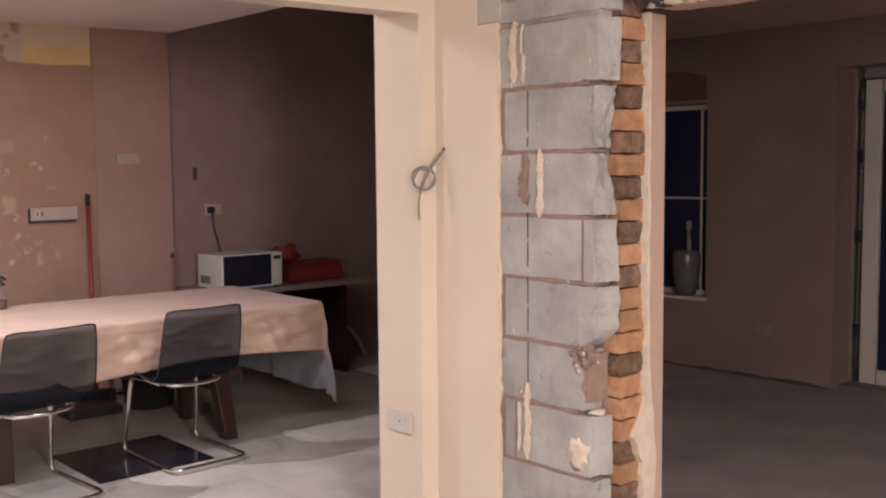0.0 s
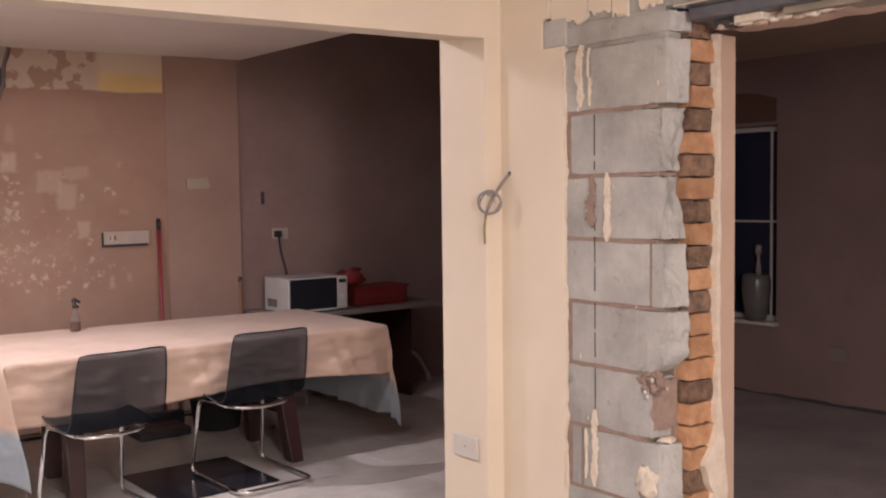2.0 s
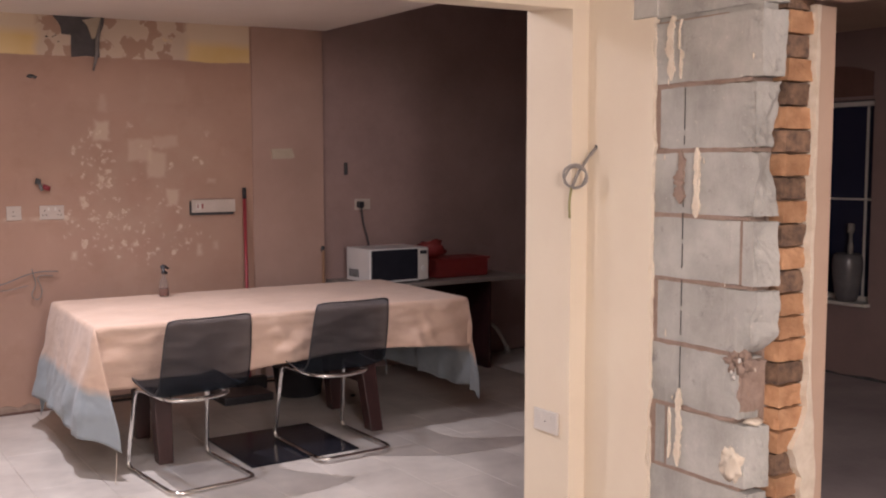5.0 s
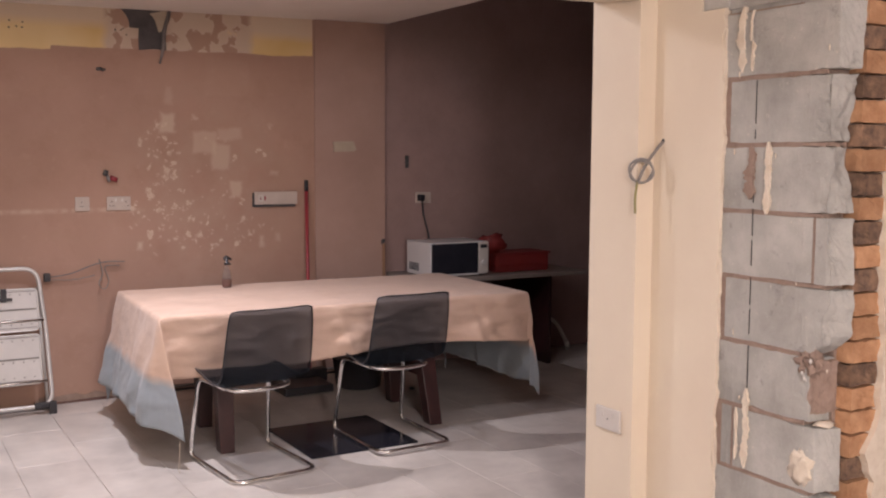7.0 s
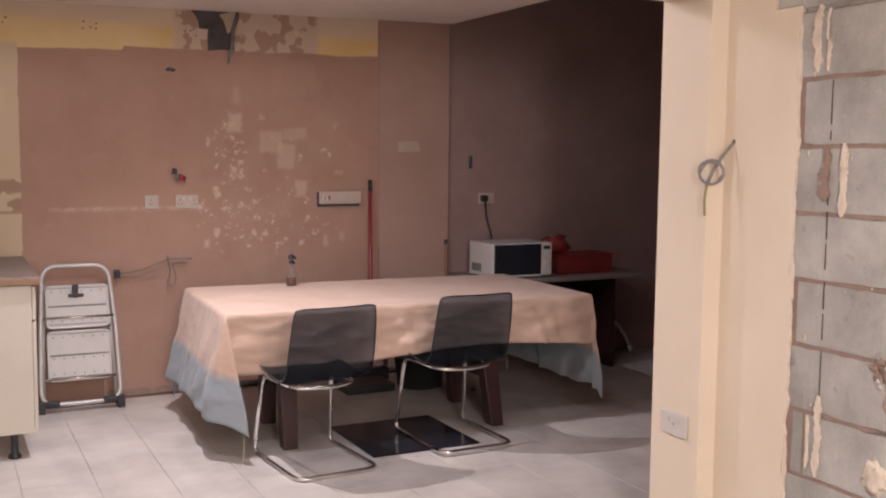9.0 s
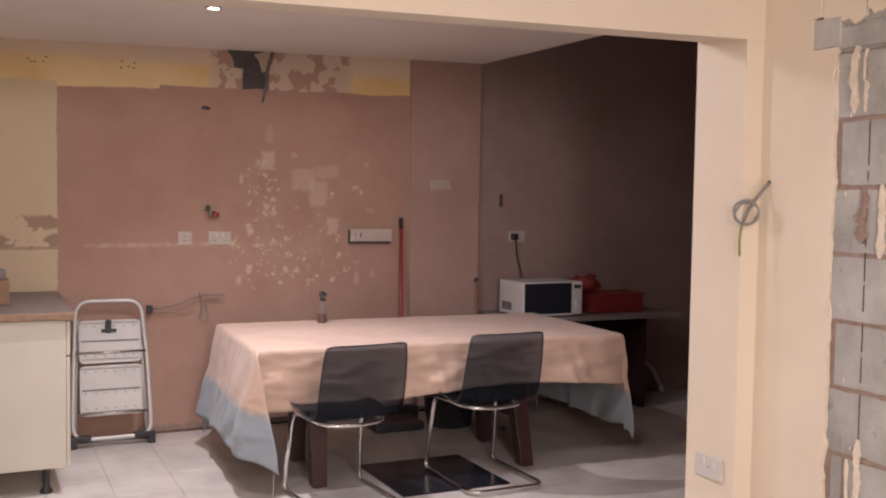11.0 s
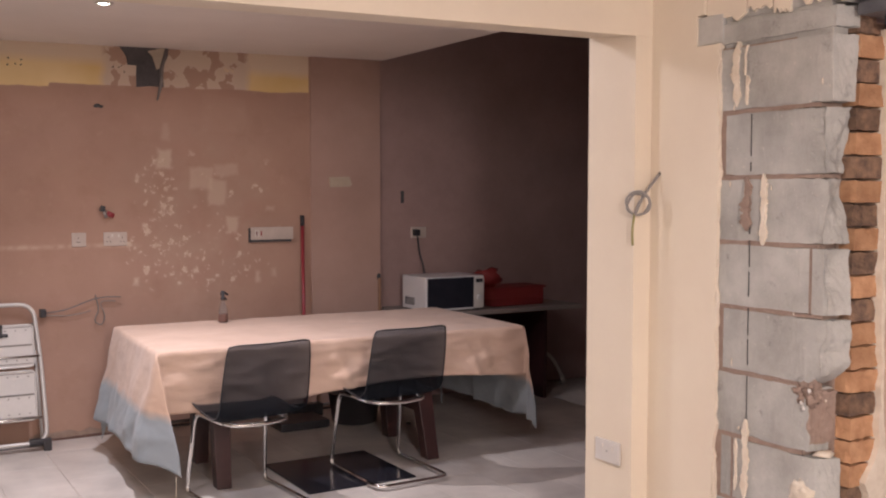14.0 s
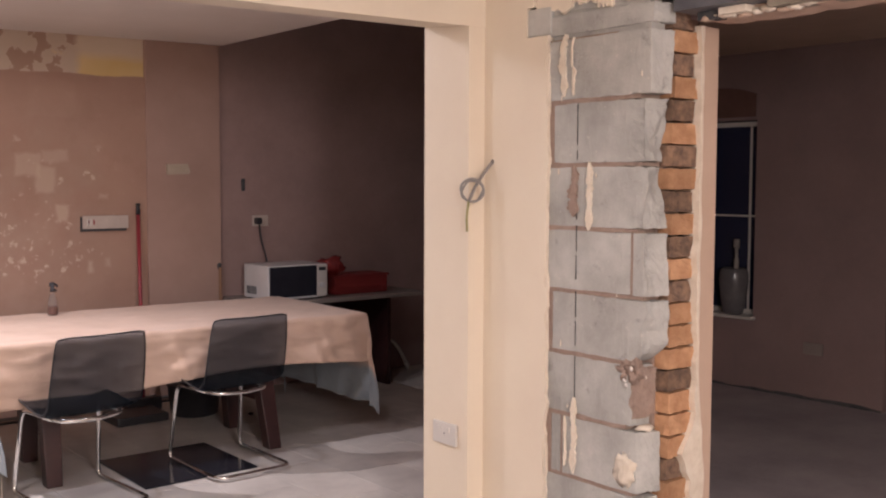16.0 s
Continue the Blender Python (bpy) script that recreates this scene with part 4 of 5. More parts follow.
# ---- coil of wire on the front corner ----
coil = thing("wire_coil", "coiled grey cable hanging from a hole in the plaster", "cable")
cz = 1.50
def hoop(r, dz, wob, n=28):
    return [(1.506 + 0.67 * r * math.cos(2 * math.pi * k / n), 2.962 - 0.74 * r * math.cos(2 * math.pi * k / n) + wob * math.sin(6 * math.pi * k / n), cz + dz + r * math.sin(2 * math.pi * k / n)) for k in range(n)]
part("loop", tube(hoop(0.043, 0.0, 0.003), 0.0052, 6, True), M_WIRE, coil, "", True)
part("loop", tube(hoop(0.039, -0.004, -0.006), 0.0048, 6, True), M_WIRE, coil, "", True)
part("tail", tube(rounded([(PX + 0.002, 2.955, 1.605), (PX - 0.012, 2.955, 1.595), (1.56, 2.962, 1.56), (1.52, 2.965, 1.51), (1.495, 2.97, 1.455)], 0.02), 0.006, 6), M_WIRE, coil, "", True)
part("cut_end", tube(rounded([(1.495, 2.97, 1.46), (1.485, 2.97, 1.40), (1.49, 2.972, 1.345)], 0.02), 0.005, 6), M_EARTH, coil, "green and yellow cut end", True)
lump("cable_hole", (PX, 2.955, 1.607), (0.004, 0.010, 0.010), M_HOLE, coil, 2, "", 1)

# ---- ceiling downlight ----
lampth = thing("downlight", "small lit recessed ceiling downlight", "ceiling light")
part("trim_ring", lathe([(0.045, 0.0), (0.045, -0.006), (0.032, -0.008), (0.032, 0.0)], (0.115, 5.22, CEIL - 0.046)), M_PVC, lampth, "", True)
em = bpy.data.materials.new("lamp_glow")
em.use_nodes = True
em.node_tree.nodes["Principled BSDF"].inputs["Emission Color"].default_value = (1, 0.9, 0.78, 1)
em.node_tree.nodes["Principled BSDF"].inputs["Emission Strength"].default_value = 18
part("bulb", lathe([(0.031, -0.003), (0.02, -0.006), (0.002, -0.007)], (0.115, 5.22, CEIL - 0.046)), em, lampth, "glowing lens", True)

# ---- table with cloth ----
TA = radians(-2.2)
TX, TY, TW, TD = 0.335, 5.16, 2.17, 1.10
TM = Matrix.Translation((TX, TY, 0)) @ Matrix.Rotation(TA, 4, "Z")
table = thing("dining_table", "dark red-brown wooden dining table under a peach cloth", "table")
part("tabletop", bx(0.01, TW - 0.01, 0.01, TD - 0.01, 0.705, 0.738, 0.006), M_WOOD, table)
part("apron", bx(0.25, TW - 0.25, 0.15, TD - 0.15, 0.62, 0.705, 0.004), M_WOOD, table)
for lx, ly, sx, sy in ((0.33, 0.14, -0.0, -0.09), (0.36, 0.60, -0.0, 0.0), (1.50, 0.14, 0.06, -0.09), (1.54, 0.64, 0.05, 0.0)):
    bm = bx(lx - 0.05, lx + 0.06, ly - 0.045, ly + 0.045, 0.0, 0.70, 0.008)
    for v in bm.verts:
        f = 1 - v.co.z / 0.70
        v.co.x += sx * f - (v.co.x - lx) * 0.30 * f
        v.co.y += sy * f
    part("leg", bm, M_WOOD, table)
table.matrix_world = TM


def cloth_mesh():
    bm = bmesh.new()
    ol, orr, of, ob = 0.55, 0.57, 0.29, 0.42
    nu, nv = 200, 130
    grid = []
    dyed = bm.verts.layers.float.new("dyed")
    z0 = 0.7435
    for j in range(nv + 1):
        row = []
        for i in range(nu + 1):
            u = -ol + (TW + ol + orr) * i / nu
            v = -of + (TD + of + ob) * j / nv
            a = -u if u < 0 else (u - TW if u > TW else 0.0)
            b = -v if v < 0 else (v - TD if v > TD else 0.0)
            sx, sy = (-1 if u < 0 else 1), (-1 if v < 0 else 1)
            cx, cyy = min(max(u, 0), TW), min(max(v, 0), TD)
            wob = noise.noise(Vector((u * 2.1, v * 2.1, 3.0)))
            fine = noise.noise(Vector((u * 6.5, v * 6.5, 1.0)))
            if a == 0 and b == 0:
                p = Vector((cx, cyy, z0 + 0.004 * max(0.0, fine) + 0.002 * wob))
            elif a > 0 and b > 0:
                r = math.hypot(a, b)
                th = math.atan2(a, b)
                w = math.sin(2 * th) ** 1.5
                out = 0.012 * math.tanh(r / 0.02)
                fold = r * (0.15 * w + 0.03 * math.sin(th * 5 + sx))
                if sx < 0 and sy < 0:
                    # the front flap hangs forward over itself with a sharp fold
                    w = th / 1.085 if th < 1.085 else (math.pi / 2 - th) / 0.486
                    fold = r * 0.15 * w
                    p = Vector((cx - out - 0.13 * a * math.sin(th) + 0.24 * r * w + 0.006 * fine, cyy - out - 1.7 * fold - 0.012 * fine, z0 - r * (1.0 - 0.03 * w)))
                else:
                    p = Vector((cx + sx * (out + fold * 0.85 * math.sin(th) ** 0.5 + 0.015 * fine), cyy + sy * (out + fold * 0.6 * math.cos(th) ** 0.5 + 0.012 * fine), z0 - r * (1.0 - 0.02 * w)))
            else:
                h = max(a, b)
                s = cyy if a > 0 else cx
                amp = 0.026 if a > 0 else 0.016
                wave = amp * (h / 0.5) * (math.sin(s * 7.5 + (1.2 if sx > 0 else 0.2)) + 0.6 * math.sin(s * 17 + 2)) + 0.07 * h * fine
                out = 0.010 * math.tanh(h / 0.008) + 0.02 * h + abs(wave) * 0.5 + wave * 0.4
                if b > 0 and sy < 0:
                    out += 0.012 * min(1.0, h / 0.06) * noise.noise(Vector((s * 4 + h * 7, h * 15, 7.0))) + 0.009 * min(1.0, h / 0.05) * noise.noise(Vector((s * 9 - h * 10, h * 30, 2.0)))
                    for s0, wd, am in ((0.42, 0.05, 0.010), (0.93, 0.035, 0.022), (1.03, 0.05, 0.016), (1.22, 0.03, 0.010), (1.74, 0.028, 0.016), (1.84, 0.03, 0.013), (2.0, 0.05, 0.01)):
                        out += am * (h / 0.29) * math.exp(-((s - s0 - 0.35 * h) / wd) ** 2)
                drop = h * (0.99 - 0.25 * abs(wave)) if h > 0.012 else h * 0.6
                if a > 0 and sx < 0:
                    out += 0.13 * h
                if a > 0:
                    p = Vector((cx + sx * out, cyy, z0 - drop))
                else:
                    p = Vector((cx, cyy + sy * out, z0 - drop - 0.035 * h / of * math.sin(cx * 2.6 + 0.9)))
            nv_ = bm.verts.new(p)
            nv_[dyed] = min(u + ol, TW + orr - u, (TD + ob - v) * 1.4)
            row.append(nv_)
        grid.append(row)
    for j in range(nv):
        for i in range(nu):
            f = bm.faces.new((grid[j][i], grid[j][i + 1], grid[j + 1][i + 1], grid[j + 1][i]))
            f.smooth = True
    return bm


cloth = part("tablecloth", cloth_mesh(), M_CLOTH)
tagged(cloth, "creased peach tablecloth with pale blue ends, draped over the table", "tablecloth")
cloth.matrix_world = TM
solid = cloth.modifiers.new("thickness", "SOLIDIFY")
solid.thickness, solid.offset = 0.002, 1


thread = thing("loose_thread", "single pale thread hanging from the cloth's corner", "thread")
part("strand", tube([(0.362, 4.955, 0.16), (0.360, 4.955, 0.08), (0.352, 4.955, 0.012), (0.36, 4.95, 0.002)], 0.0012, 5), M_TORN, thread)


# ---- chairs ----
def chair():
    """Smoked see-through shell on a bent chrome cantilever frame. Its back stands at y = 0, it faces +y."""
    ob = thing("dining_chair", "smoked clear plastic chair on a bent chrome frame", "chair", "chairs at the table")
    prof = [(-0.070, 0.825), (-0.055, 0.74), (-0.038, 0.65), (-0.018, 0.56), (0.002, 0.497), (0.030, 0.455), (0.080, 0.436), (0.17, 0.440), (0.29, 0.455), (0.39, 0.463), (0.45, 0.452)]
    pts = []
    for (y0, za), (y1, zb) in zip(prof, prof[1:]):
        for k in range(3):
            pts.append((y0 + (y1 - y0) * k / 3, za + (zb - za) * k / 3))
    pts.append(prof[-1])
    bm = bmesh.new()
    n = 14
    rows_ = []
    for k, (y, z) in enumerate(pts):
        f = k / (len(pts) - 1)
        half = 0.216 + 0.017 * math.sin(min(1.0, f * 1.15) * math.pi) - (0.006 * max(0, 1 - f * 12)) - 0.03 * max(0, (f - 0.85) / 0.15)
        back = max(0.0, 1 - f * 2.0)
        row = []
        for i in range(n + 1):
            s = -1 + 2 * i / n
            row.append(bm.verts.new((s * half, y - 0.035 * back * (1 - s * s) + 0.01, z + 0.014 * (s ** 6) * (1 if f > 0.45 else 0.2) - (0.012 * s ** 10 if k < 1 else 0))))
        rows_.append(row)
    for r, s in zip(rows_, rows_[1:]):
        for i in range(n):
            f = bm.faces.new((r[i], r[i + 1], s[i + 1], s[i]))
            f.smooth = True
    RIM = [v.co.copy() for v in rows_[0]]
    sides = [[r[0].co.copy() for r in rows_], [r[-1].co.copy() for r in rows_]]
    shell = part("shell", bm, M_SMOKE, ob, "smoky grey see-through seat and back")
    mod = shell.modifiers.new("thickness", "SOLIDIFY")
    mod.thickness = 0.006
    top = [tuple(v) for v in RIM]
    part("top_rim", tube(top, 0.0042, 6), M_BLACK, ob, "dark glossy top edge", True)
    for side in sides:
        part("side_rim", tube([tuple(v) for v in side], 0.0036, 6), M_BLACK, ob, "dark glossy side edge", True)
    w = 0.215
    part("floor_rail", tube(rounded([(-w, 0.44, 0.012), (-w, -0.095, 0.012), (w, -0.095, 0.012), (w, 0.44, 0.012)], 0.07), 0.0115, 10), M_CHROME, ob, "chrome floor rail", True)
    for s in (-1, 1):
        part("leg", tube(rounded([(s * w, 0.44, 0.012), (s * w, 0.465, 0.03), (s * (w - 0.02), 0.40, 0.405), (s * (w - 0.03), 0.37, 0.425), (s * (w - 0.05), 0.12, 0.419)], 0.05), 0.0115, 10), M_CHROME, ob, "bent chrome leg", True)
    part("seat_support", tube(rounded([(-(w - 0.05), 0.13, 0.421), (-(w - 0.07), 0.05, 0.419), (0, 0.022, 0.414), (w - 0.07, 0.05, 0.419), (w - 0.05, 0.13, 0.421)], 0.06), 0.0115, 10), M_CHROME, ob, "curved chrome bar under the seat", True)
    return ob


ch = chair()
ch.matrix_world = pose(0.735, 4.735, 0, 0, 0, 5)
copy_thing(ch, pose(1.545, 4.80, 0.010, 0, 0, 1))

mat = thing("floor_mat", "square black polished slab lying on the floor tiles", "slab")
part("slab", bx(1.005, 1.63, 4.84, 5.475, 0.001, 0.010, 0.002), M_MAT, mat)

# ---- small things on and under the table ----
bottle = thing("spray_bottle", "small clear spray bottle with a dark label", "bottle")
BX, BY = 0.985, 6.10
part("body", lathe([(0.026, 0.0), (0.028, 0.005), (0.028, 0.075), (0.024, 0.09), (0.013, 0.125), (0.011, 0.14)], (BX, BY, 0.746), 18), M_CLEAR, bottle, "", True)
part("label", lathe([(0.0284, 0.006), (0.0288, 0.008), (0.0288, 0.050), (0.0284, 0.052)], (BX, BY, 0.746), 18), M_ARCH, bottle, "dark red label", True)
part("cap", lathe([(0.015, 0.14), (0.015, 0.155), (0.010, 0.16), (0.010, 0.185)], (BX, BY, 0.746), 12), M_BLACK, bottle, "black collar", True)
part("trigger", tube(rounded([(BX + 0.03, BY, 0.915), (BX - 0.002, BY, 0.94), (BX - 0.018, BY, 0.925), (BX + 0.022, BY, 0.885)], 0.015), 0.007, 6), M_BLACK, bottle, "black trigger", True)

bucket = thing("storage_tub", "black plastic storage tub under the table", "tub")
part("tub", lathe([(0.13, 0.0), (0.15, 0.01), (0.175, 0.20), (0.185, 0.205), (0.185, 0.215)], (1.93, 6.22, 0.0)), M_BLACK, bucket, "", True)
tray = thing("tool_tray", "dark flat plastic tray under the table", "tray")
part("tray", bx(1.38, 1.72, 6.15, 6.42, 0.001, 0.055, 0.012), M_BLACK, tray)
bolt = thing("floor_debris", "small dark stone chip on the floor", "debris")
lump("chip", (3.23, 5.97, 0.012), (0.022, 0.018, 0.012), M_HOLE, bolt, 2)
bolt = thing("floor_debris", "small dark stone chip on the floor", "debris")
lump("chip", (2.20, 5.95, 0.010), (0.018, 0.016, 0.010), M_HOLE, bolt, 4)

# ---- low counter with microwave against the dark wall ----
counter = thing("low_counter", "dim laminate shelf on dark supports along the dark wall", "counter")
part("top", bx(2.40, 3.80, 6.12, YA + 0.02, 0.675, 0.705, 0.004), M_COUNTER, counter)
part("side_panel", bx(2.45, 2.48, 6.20, 6.68, 0.0, 0.675), M_WOOD, counter)
part("side_panel", bx(3.50, 3.53, 6.20, 6.68, 0.0, 0.675), M_WOOD, counter)
part("back_panel", bx(2.48, 3.50, 6.64, 6.67, 0.30, 0.675), M_WOOD, counter)
mw = thing("microwave", "white microwave oven with a black glass door", "microwave")
part("body", bx(2.475, 2.955, 6.20, 6.54, 0.715, 0.952, 0.008), M_MW, mw)
part("door", bx(2.487, 2.865, 6.186, 6.20, 0.725, 0.944, 0.004), M_MAT, mw, "black glass door")
part("control_panel", bx(2.868, 2.952, 6.186, 6.20, 0.722, 0.946, 0.004), M_PVC, mw, "pale control panel")
part("display", bx(2.882, 2.938, 6.183, 6.187, 0.905, 0.93), M_BLACK, mw, "dark display")
bm = bmesh.new()
bmesh.ops.create_cone(bm, cap_ends=True, segments=20, radius1=0.02, radius2=0.018, depth=0.016, matrix=Matrix.Translation((2.91, 6.180, 0.80)) @ Matrix.Rotation(radians(90), 4, "X"))
part("dial", bm, M_MW, mw, "round dial")
part("door_rim", bx(2.480, 2.868, 6.182, 6.190, 0.716, 0.728, 0.002), M_MW, mw)
for k in range(8):
    part("vent_slot", bx(2.472, 2.477, 6.36 + 0.018 * k, 6.368 + 0.018 * k, 0.745, 0.80), M_HOLE, mw)
for fx in (2.51, 2.92):
    for fy in (6.24, 6.50):
        part("foot", bx(fx - 0.015, fx + 0.015, fy - 0.015, fy + 0.015, 0.705, 0.716), M_BLACK, mw)
tub = thing("red_tub", "translucent red plastic tub on the low counter", "tub")
part("tub", bx(3.07, 3.54, 6.25, 6.50, 0.706, 0.840, 0.02), M_REDBAG, tub)
part("rim", bx(3.06, 3.55, 6.24, 6.51, 0.835, 0.851, 0.006), M_REDBAG, tub)
bag = thing("red_bag", "crumpled red plastic bag lying on a red tub", "bag")
lump("bag", (3.12, 6.40, 0.905), (0.10, 0.08, 0.058), M_REDBAG, bag, 6, "", 3)
lump("knot", (3.15, 6.38, 0.968), (0.05, 0.03, 0.022), M_REDBAG, bag, 8, "", 2)

broom = thing("broom", "red broom pole leaning on the stripped wall", "broom")
part("pole", tube([(1.705, 6.52, 0.04), (1.748, 6.665, 1.31)], 0.0125, 10), M_RED, broom, "", True)
part("grip", tube([(1.748, 6.665, 1.31), (1.750, 6.672, 1.385)], 0.0145, 10), M_BLACK, broom, "black grip", True)
part("brush", bx(1.58, 1.82, 6.48, 6.56, 0.001, 0.09, 0.01), M_BLACK, broom, "dark brush head")

pipe = thing("bent_pipe", "white bent plastic pipe standing off the dark wall", "pipe")
part("pipe", tube(rounded([(3.70, 6.70, 0.32), (3.79, 6.62, 0.285), (3.89, 6.60, 0.22), (3.995, 6.60, 0.04)], 0.10, 8), [0.013] * 10 + [0.015] * 10, 10), M_PVC, pipe, "", True)
part("stub", tube([(3.985, 6.60, 0.06), (4.005, 6.60, 0.001)], 0.02, 10), M_PVC, pipe, "", True)

# ---- step ladder ----
ladder = thing("step_ladder", "folded white two-step ladder leaning on the wall", "ladder")
LX0, LX1 = -0.425, 0.005
def lean(z):
    return 6.46 + 0.20 * z
part("front_frame", tube(rounded([(LX0 - 0.015, lean(0.05), 0.05), (LX0, lean(0.5), 0.5), (LX0 + 0.02, lean(0.865), 0.865), (LX1 - 0.03, lean(0.865), 0.865), (LX1, lean(0.5), 0.5), (LX1 + 0.015, lean(0.05), 0.05)], 0.09, 8, True), 0.0125, 10, True), M_ALU, ladder, "white bent tube frame", True)
for zz in (0.20, 0.56):
    part("rear_bar", tube([(LX0 + 0.01, lean(zz) - 0.02, zz), (LX1 - 0.01, lean(zz) - 0.02, zz)], 0.008, 8), M_CHROME, ladder, "thin metal bar", True)
part("rear_leg", tube([(LX0 + 0.03, lean(0.75) + 0.04, 0.75), (LX0 + 0.005, lean(0.02) + 0.06, 0.02)], 0.010, 8), M_ALU, ladder, "", True)
part("rear_leg", tube([(LX1 - 0.03, lean(0.75) + 0.04, 0.75), (LX1 - 0.005, lean(0.02) + 0.06, 0.02)], 0.010, 8), M_ALU, ladder, "", True)
for z0, z1 in ((0.50, 0.745), (0.19, 0.475)):
    bm = bx(LX0 + 0.035, LX1 - 0.04, -0.012, 0.012, z0, z1, 0.011, seg=3)
    for v in bm.verts:
        v.co.y += lean(v.co.z) - 0.005
    stp = part("step", bm, M_STEP, ladder, "pale ribbed step plate")
    for zz in (z0 + 0.04, z0 + 0.13, z1 - 0.03):
        for k in range(6):
            px_ = LX0 + 0.065 + 0.057 * k
            part("stud", bx(px_ - 0.004, px_ + 0.004, lean(zz) - 0.0205, lean(zz) - 0.0165, zz - 0.004, zz + 0.004), M_WIRE, stp)
    for gz, gh in ((z0 + (z1 - z0) * 0.52, 0.010), (z1 - 0.012, 0.004), (z0 + 0.020, 0.004)):
        part("groove", bx(LX0 + 0.045, LX1 - 0.05, lean(gz) - 0.0205, lean(gz) - 0.0150, gz - gh / 2, gz + gh / 2), M_WIRE, stp)
    part("rim", tube(rounded([(LX0 + 0.035, lean(z0) - 0.014, z0), (LX0 + 0.035, lean(z1) - 0.014, z1), (LX1 - 0.04, lean(z1) - 0.014, z1), (LX1 - 0.04, lean(z0) - 0.014, z0)], 0.03, 5, True), 0.0065, 8, True), M_ALU, stp, "rounded white rim", True)
part("latch", bx(-0.24, -0.205, lean(0.72) - 0.035, lean(0.72) - 0.015, 0.675, 0.755, 0.006), M_BLACK, ladder, "black latch")
part("latch_bar", bx(-0.265, -0.175, lean(0.69) - 0.03, lean(0.69) - 0.016, 0.68, 0.70, 0.004), M_BLACK, ladder, "black latch bar")
for s in (-1, 1):
    cx = (LX0 + LX1) / 2 + s * ((LX1 - LX0) / 2 - 0.035)
    part("corner_bracket", bx(cx - 0.055, cx + 0.055, lean(0.055) - 0.019, lean(0.055) + 0.019, 0.038, 0.074, 0.008), M_BLACK, ladder, "black corner bracket")
part("floor_bar", tube([(LX0 - 0.005, lean(0.02) + 0.055, 0.022), (LX1 + 0.005, lean(0.02) + 0.055, 0.022)], 0.008, 8), M_STEEL, ladder, "dull metal floor bar", True)
for fx in (LX0 - 0.012, LX1 + 0.012):
    part("foot", bx(fx - 0.022, fx + 0.022, lean(0.03) - 0.022, lean(0.03) + 0.022, 0.0, 0.075, 0.006), M_BLACK, ladder, "black rubber foot")

# ---- base cabinet ----
cab = thing("base_cabinet", "cream base cabinet end with black adjustable feet", "cabinet")
part("side_panel", bx(-1.12, -0.548, 5.555, 5.573, 0.135, 0.885, 0.002), M_CAB, cab, "cream board side")
part("body", bx(-1.12, -0.552, 5.573, 6.66, 0.135, 0.885), M_CAB, cab)
d1 = part("door", bx(-0.546, -0.528, 5.56, 6.14, 0.14, 0.70, 0.002), M_CAB, cab, "cream door seen edge-on")
part("drawer", bx(-0.546, -0.528, 5.56, 6.14, 0.71, 0.88, 0.002), M_CAB, cab, "cream drawer front seen edge-on")
for fx, fy in ((-0.64, 5.62), (-1.05, 5.62), (-0.64, 6.55), (-1.05, 6.55)):
    part("foot", lathe([(0.032, 0.0), (0.032, 0.012), (0.018, 0.03), (0.018, 0.11), (0.03, 0.125), (0.03, 0.136)], (fx, fy, 0), 14), M_BLACK, cab, "black adjustable foot", True)
wt = thing("worktop", "grey laminate worktop with a raw chipboard edge", "worktop")
part("slab", bx(-1.14, -0.505, 5.549, 6.68, 0.889, 0.929, 0.003), M_TOP, wt)
part("edge_strip", bx(-1.14, -0.506, 5.533, 5.549, 0.888, 0.927, 0.007), M_EDGE, wt, "raw chipboard edge")
pot = thing("storage_box", "brown box with a grey lid on the worktop", "box")
part("box", bx(-0.995, -0.795, 5.95, 6.14, 0.93, 1.06, 0.006), M_CARD, pot)
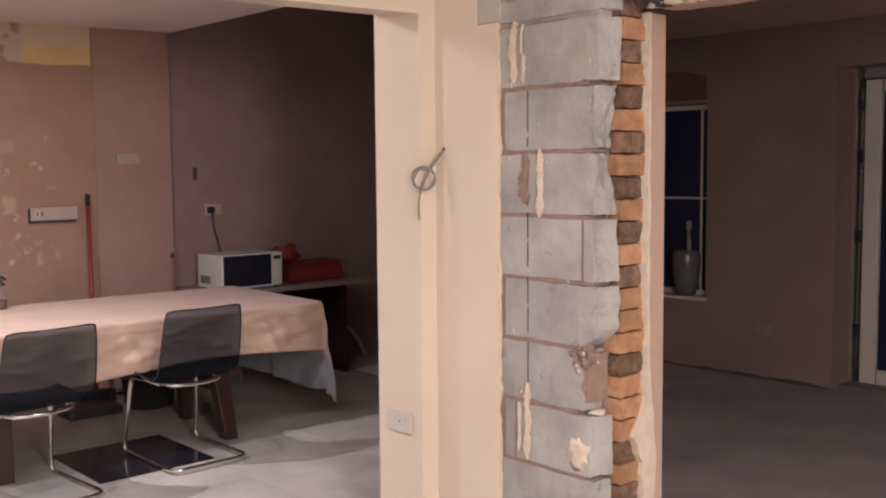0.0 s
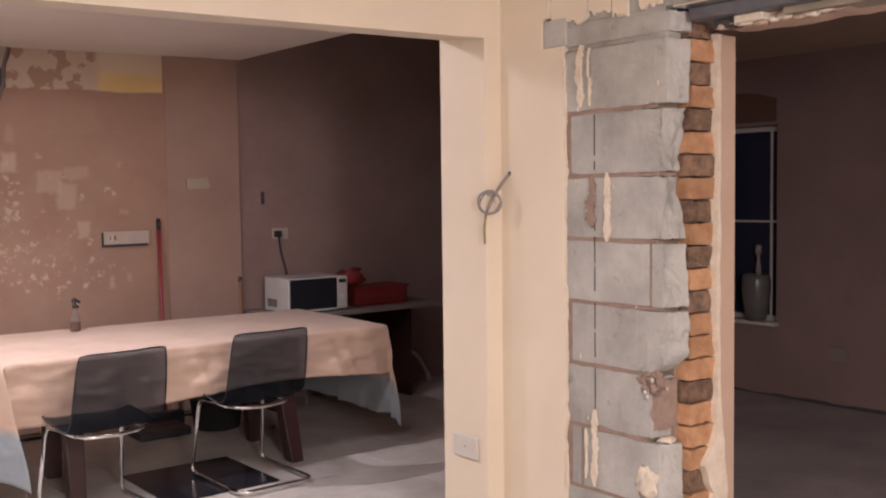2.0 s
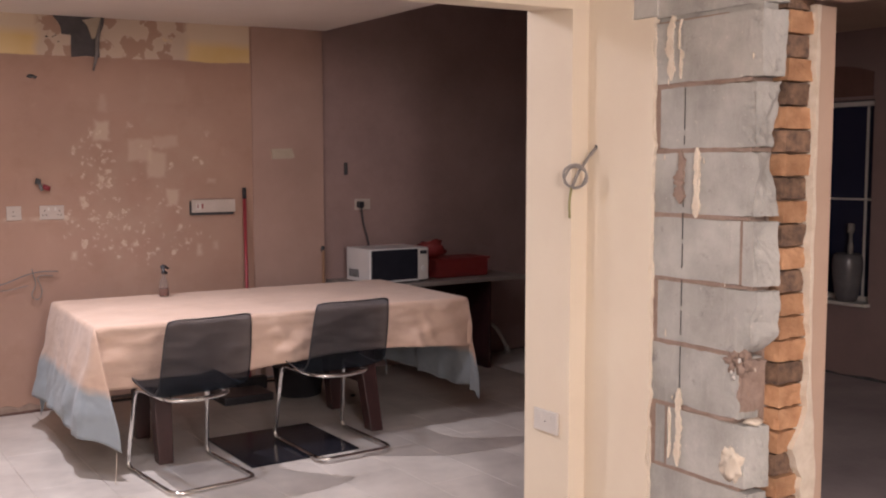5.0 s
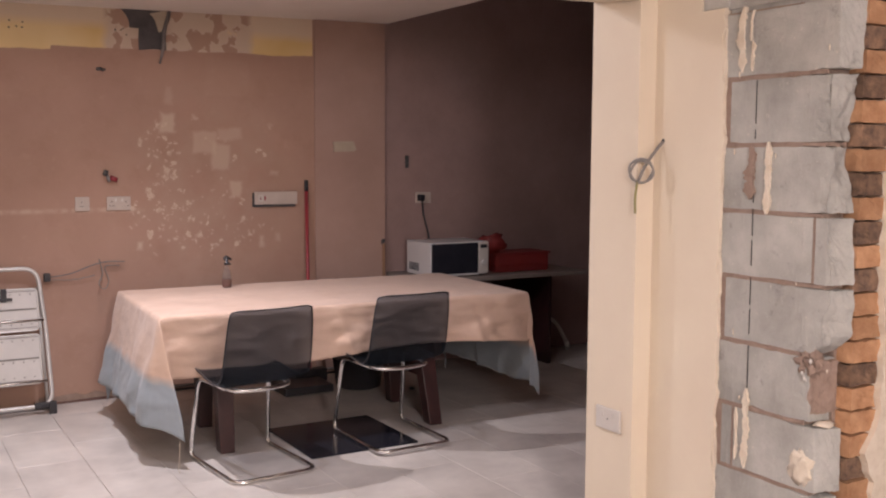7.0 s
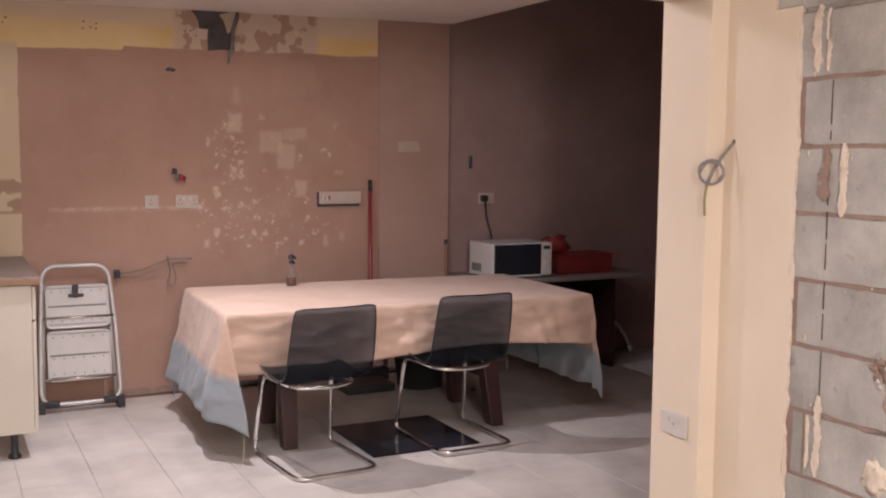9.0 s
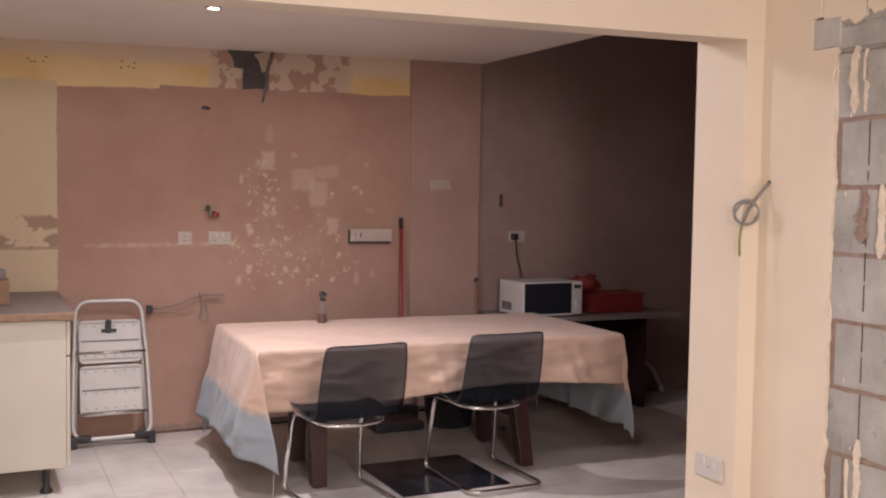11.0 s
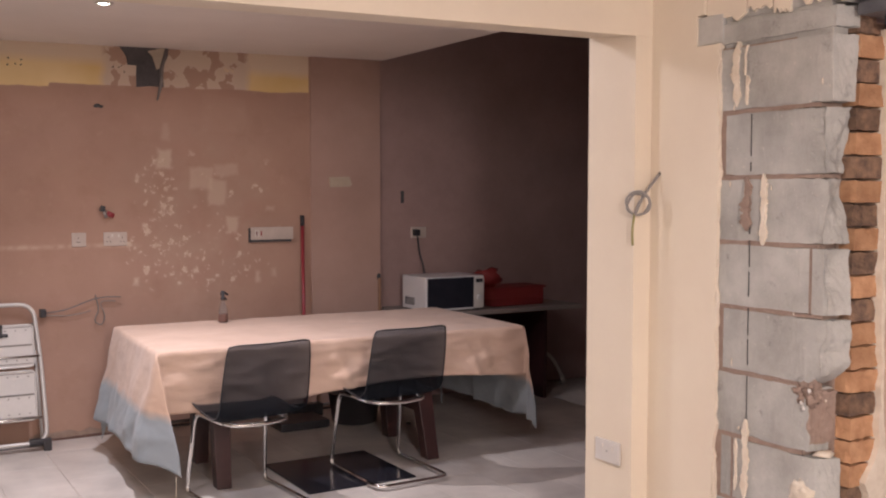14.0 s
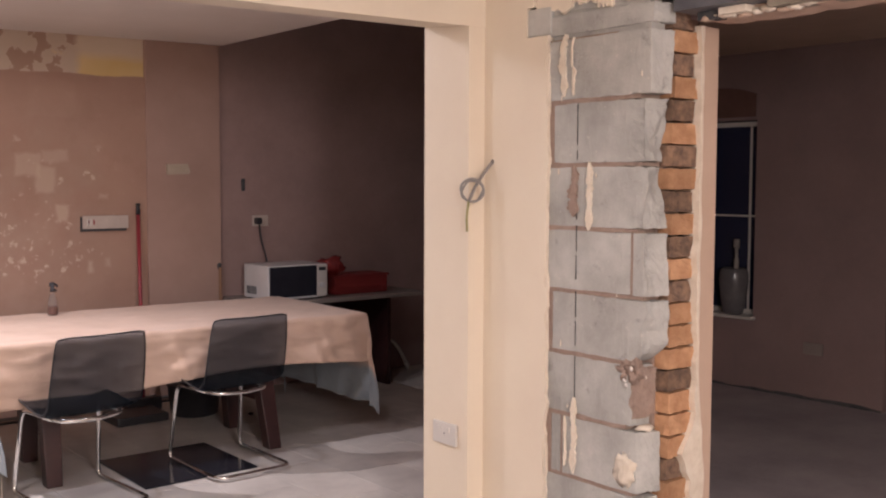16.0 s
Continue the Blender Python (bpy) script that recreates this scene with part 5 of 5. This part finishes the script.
part("lid", lathe([(0.085, 0.0), (0.09, 0.004), (0.09, 0.05), (0.08, 0.055)], (-0.90, 6.045, 1.061), 20), M_WIRE, pot, "grey round tin", True)

# ---- telescopic pole standing just inside the opening ----
pole = thing("telescopic_pole", "pale grey telescopic pole with a dark collar and yellow clip", "pole")
part("lower_tube", tube([(-0.918, 4.40, 0.02), (-0.936, 4.40, 0.34), (-0.960, 4.40, 1.01), (-0.980, 4.40, 1.49)], 0.030, 18), M_POLE, pole, "", True)
part("collar", tube([(-0.980, 4.40, 1.485), (-0.9805, 4.40, 1.51)], 0.034, 18), M_BLACK, pole, "black collar")
part("sleeve", tube([(-0.9805, 4.40, 1.51), (-0.984, 4.40, 1.66)], 0.026, 16), M_WIRE, pole, "grey sleeve", True)
part("clip", bx(-1.010, -0.962, 4.37, 4.43, 1.625, 1.70, 0.008), M_YELLOW, pole, "yellow plastic clip")
part("upper_tube", tube([(-0.984, 4.40, 1.66), (-0.998, 4.40, 2.02)], 0.012, 12), M_STEEL, pole, "thin dark upper tube", True)
part("pull_tab", tube([(-1.0, 4.385, 1.835), (-0.950, 4.385, 1.765)], 0.008, 8), M_PVC, pole, "white pull tab", True)
part("foot", tube([(-0.9175, 4.40, 0.0), (-0.918, 4.40, 0.03)], 0.036, 16), M_BLACK, pole, "black rubber foot")

# ---- floor tiles ----
floor_k = structure("floor_kitchen", bx(-2.5, 5.52, 3.0, YA + 0.02, -0.05, -0.004), M_GROUT, "pale stone-look floor tiles with thin joints")
TSX, TSY, GAP = 0.325, 0.65, 0.0018
tile_mesh = None
for i in range(-6, 11):
    for j in range(-3, 3):
        x0 = i * TSX
        y0 = 5.10 + j * TSY + (0.325 if i % 2 else 0.0)
        if y0 + TSY < 3.02 or y0 > YA:
            continue
        if tile_mesh is None:
            t0 = part("tile", bx(GAP / 2, TSX - GAP / 2, GAP / 2, TSY - GAP / 2, -0.010, 0.0, 0.0012, seg=1), M_TILE, floor_k)
            tile_mesh = t0.data
        else:
            t0 = new("tile", tile_mesh)
            t0.parent = floor_k
        t0.location = (x0, y0, 0.0)
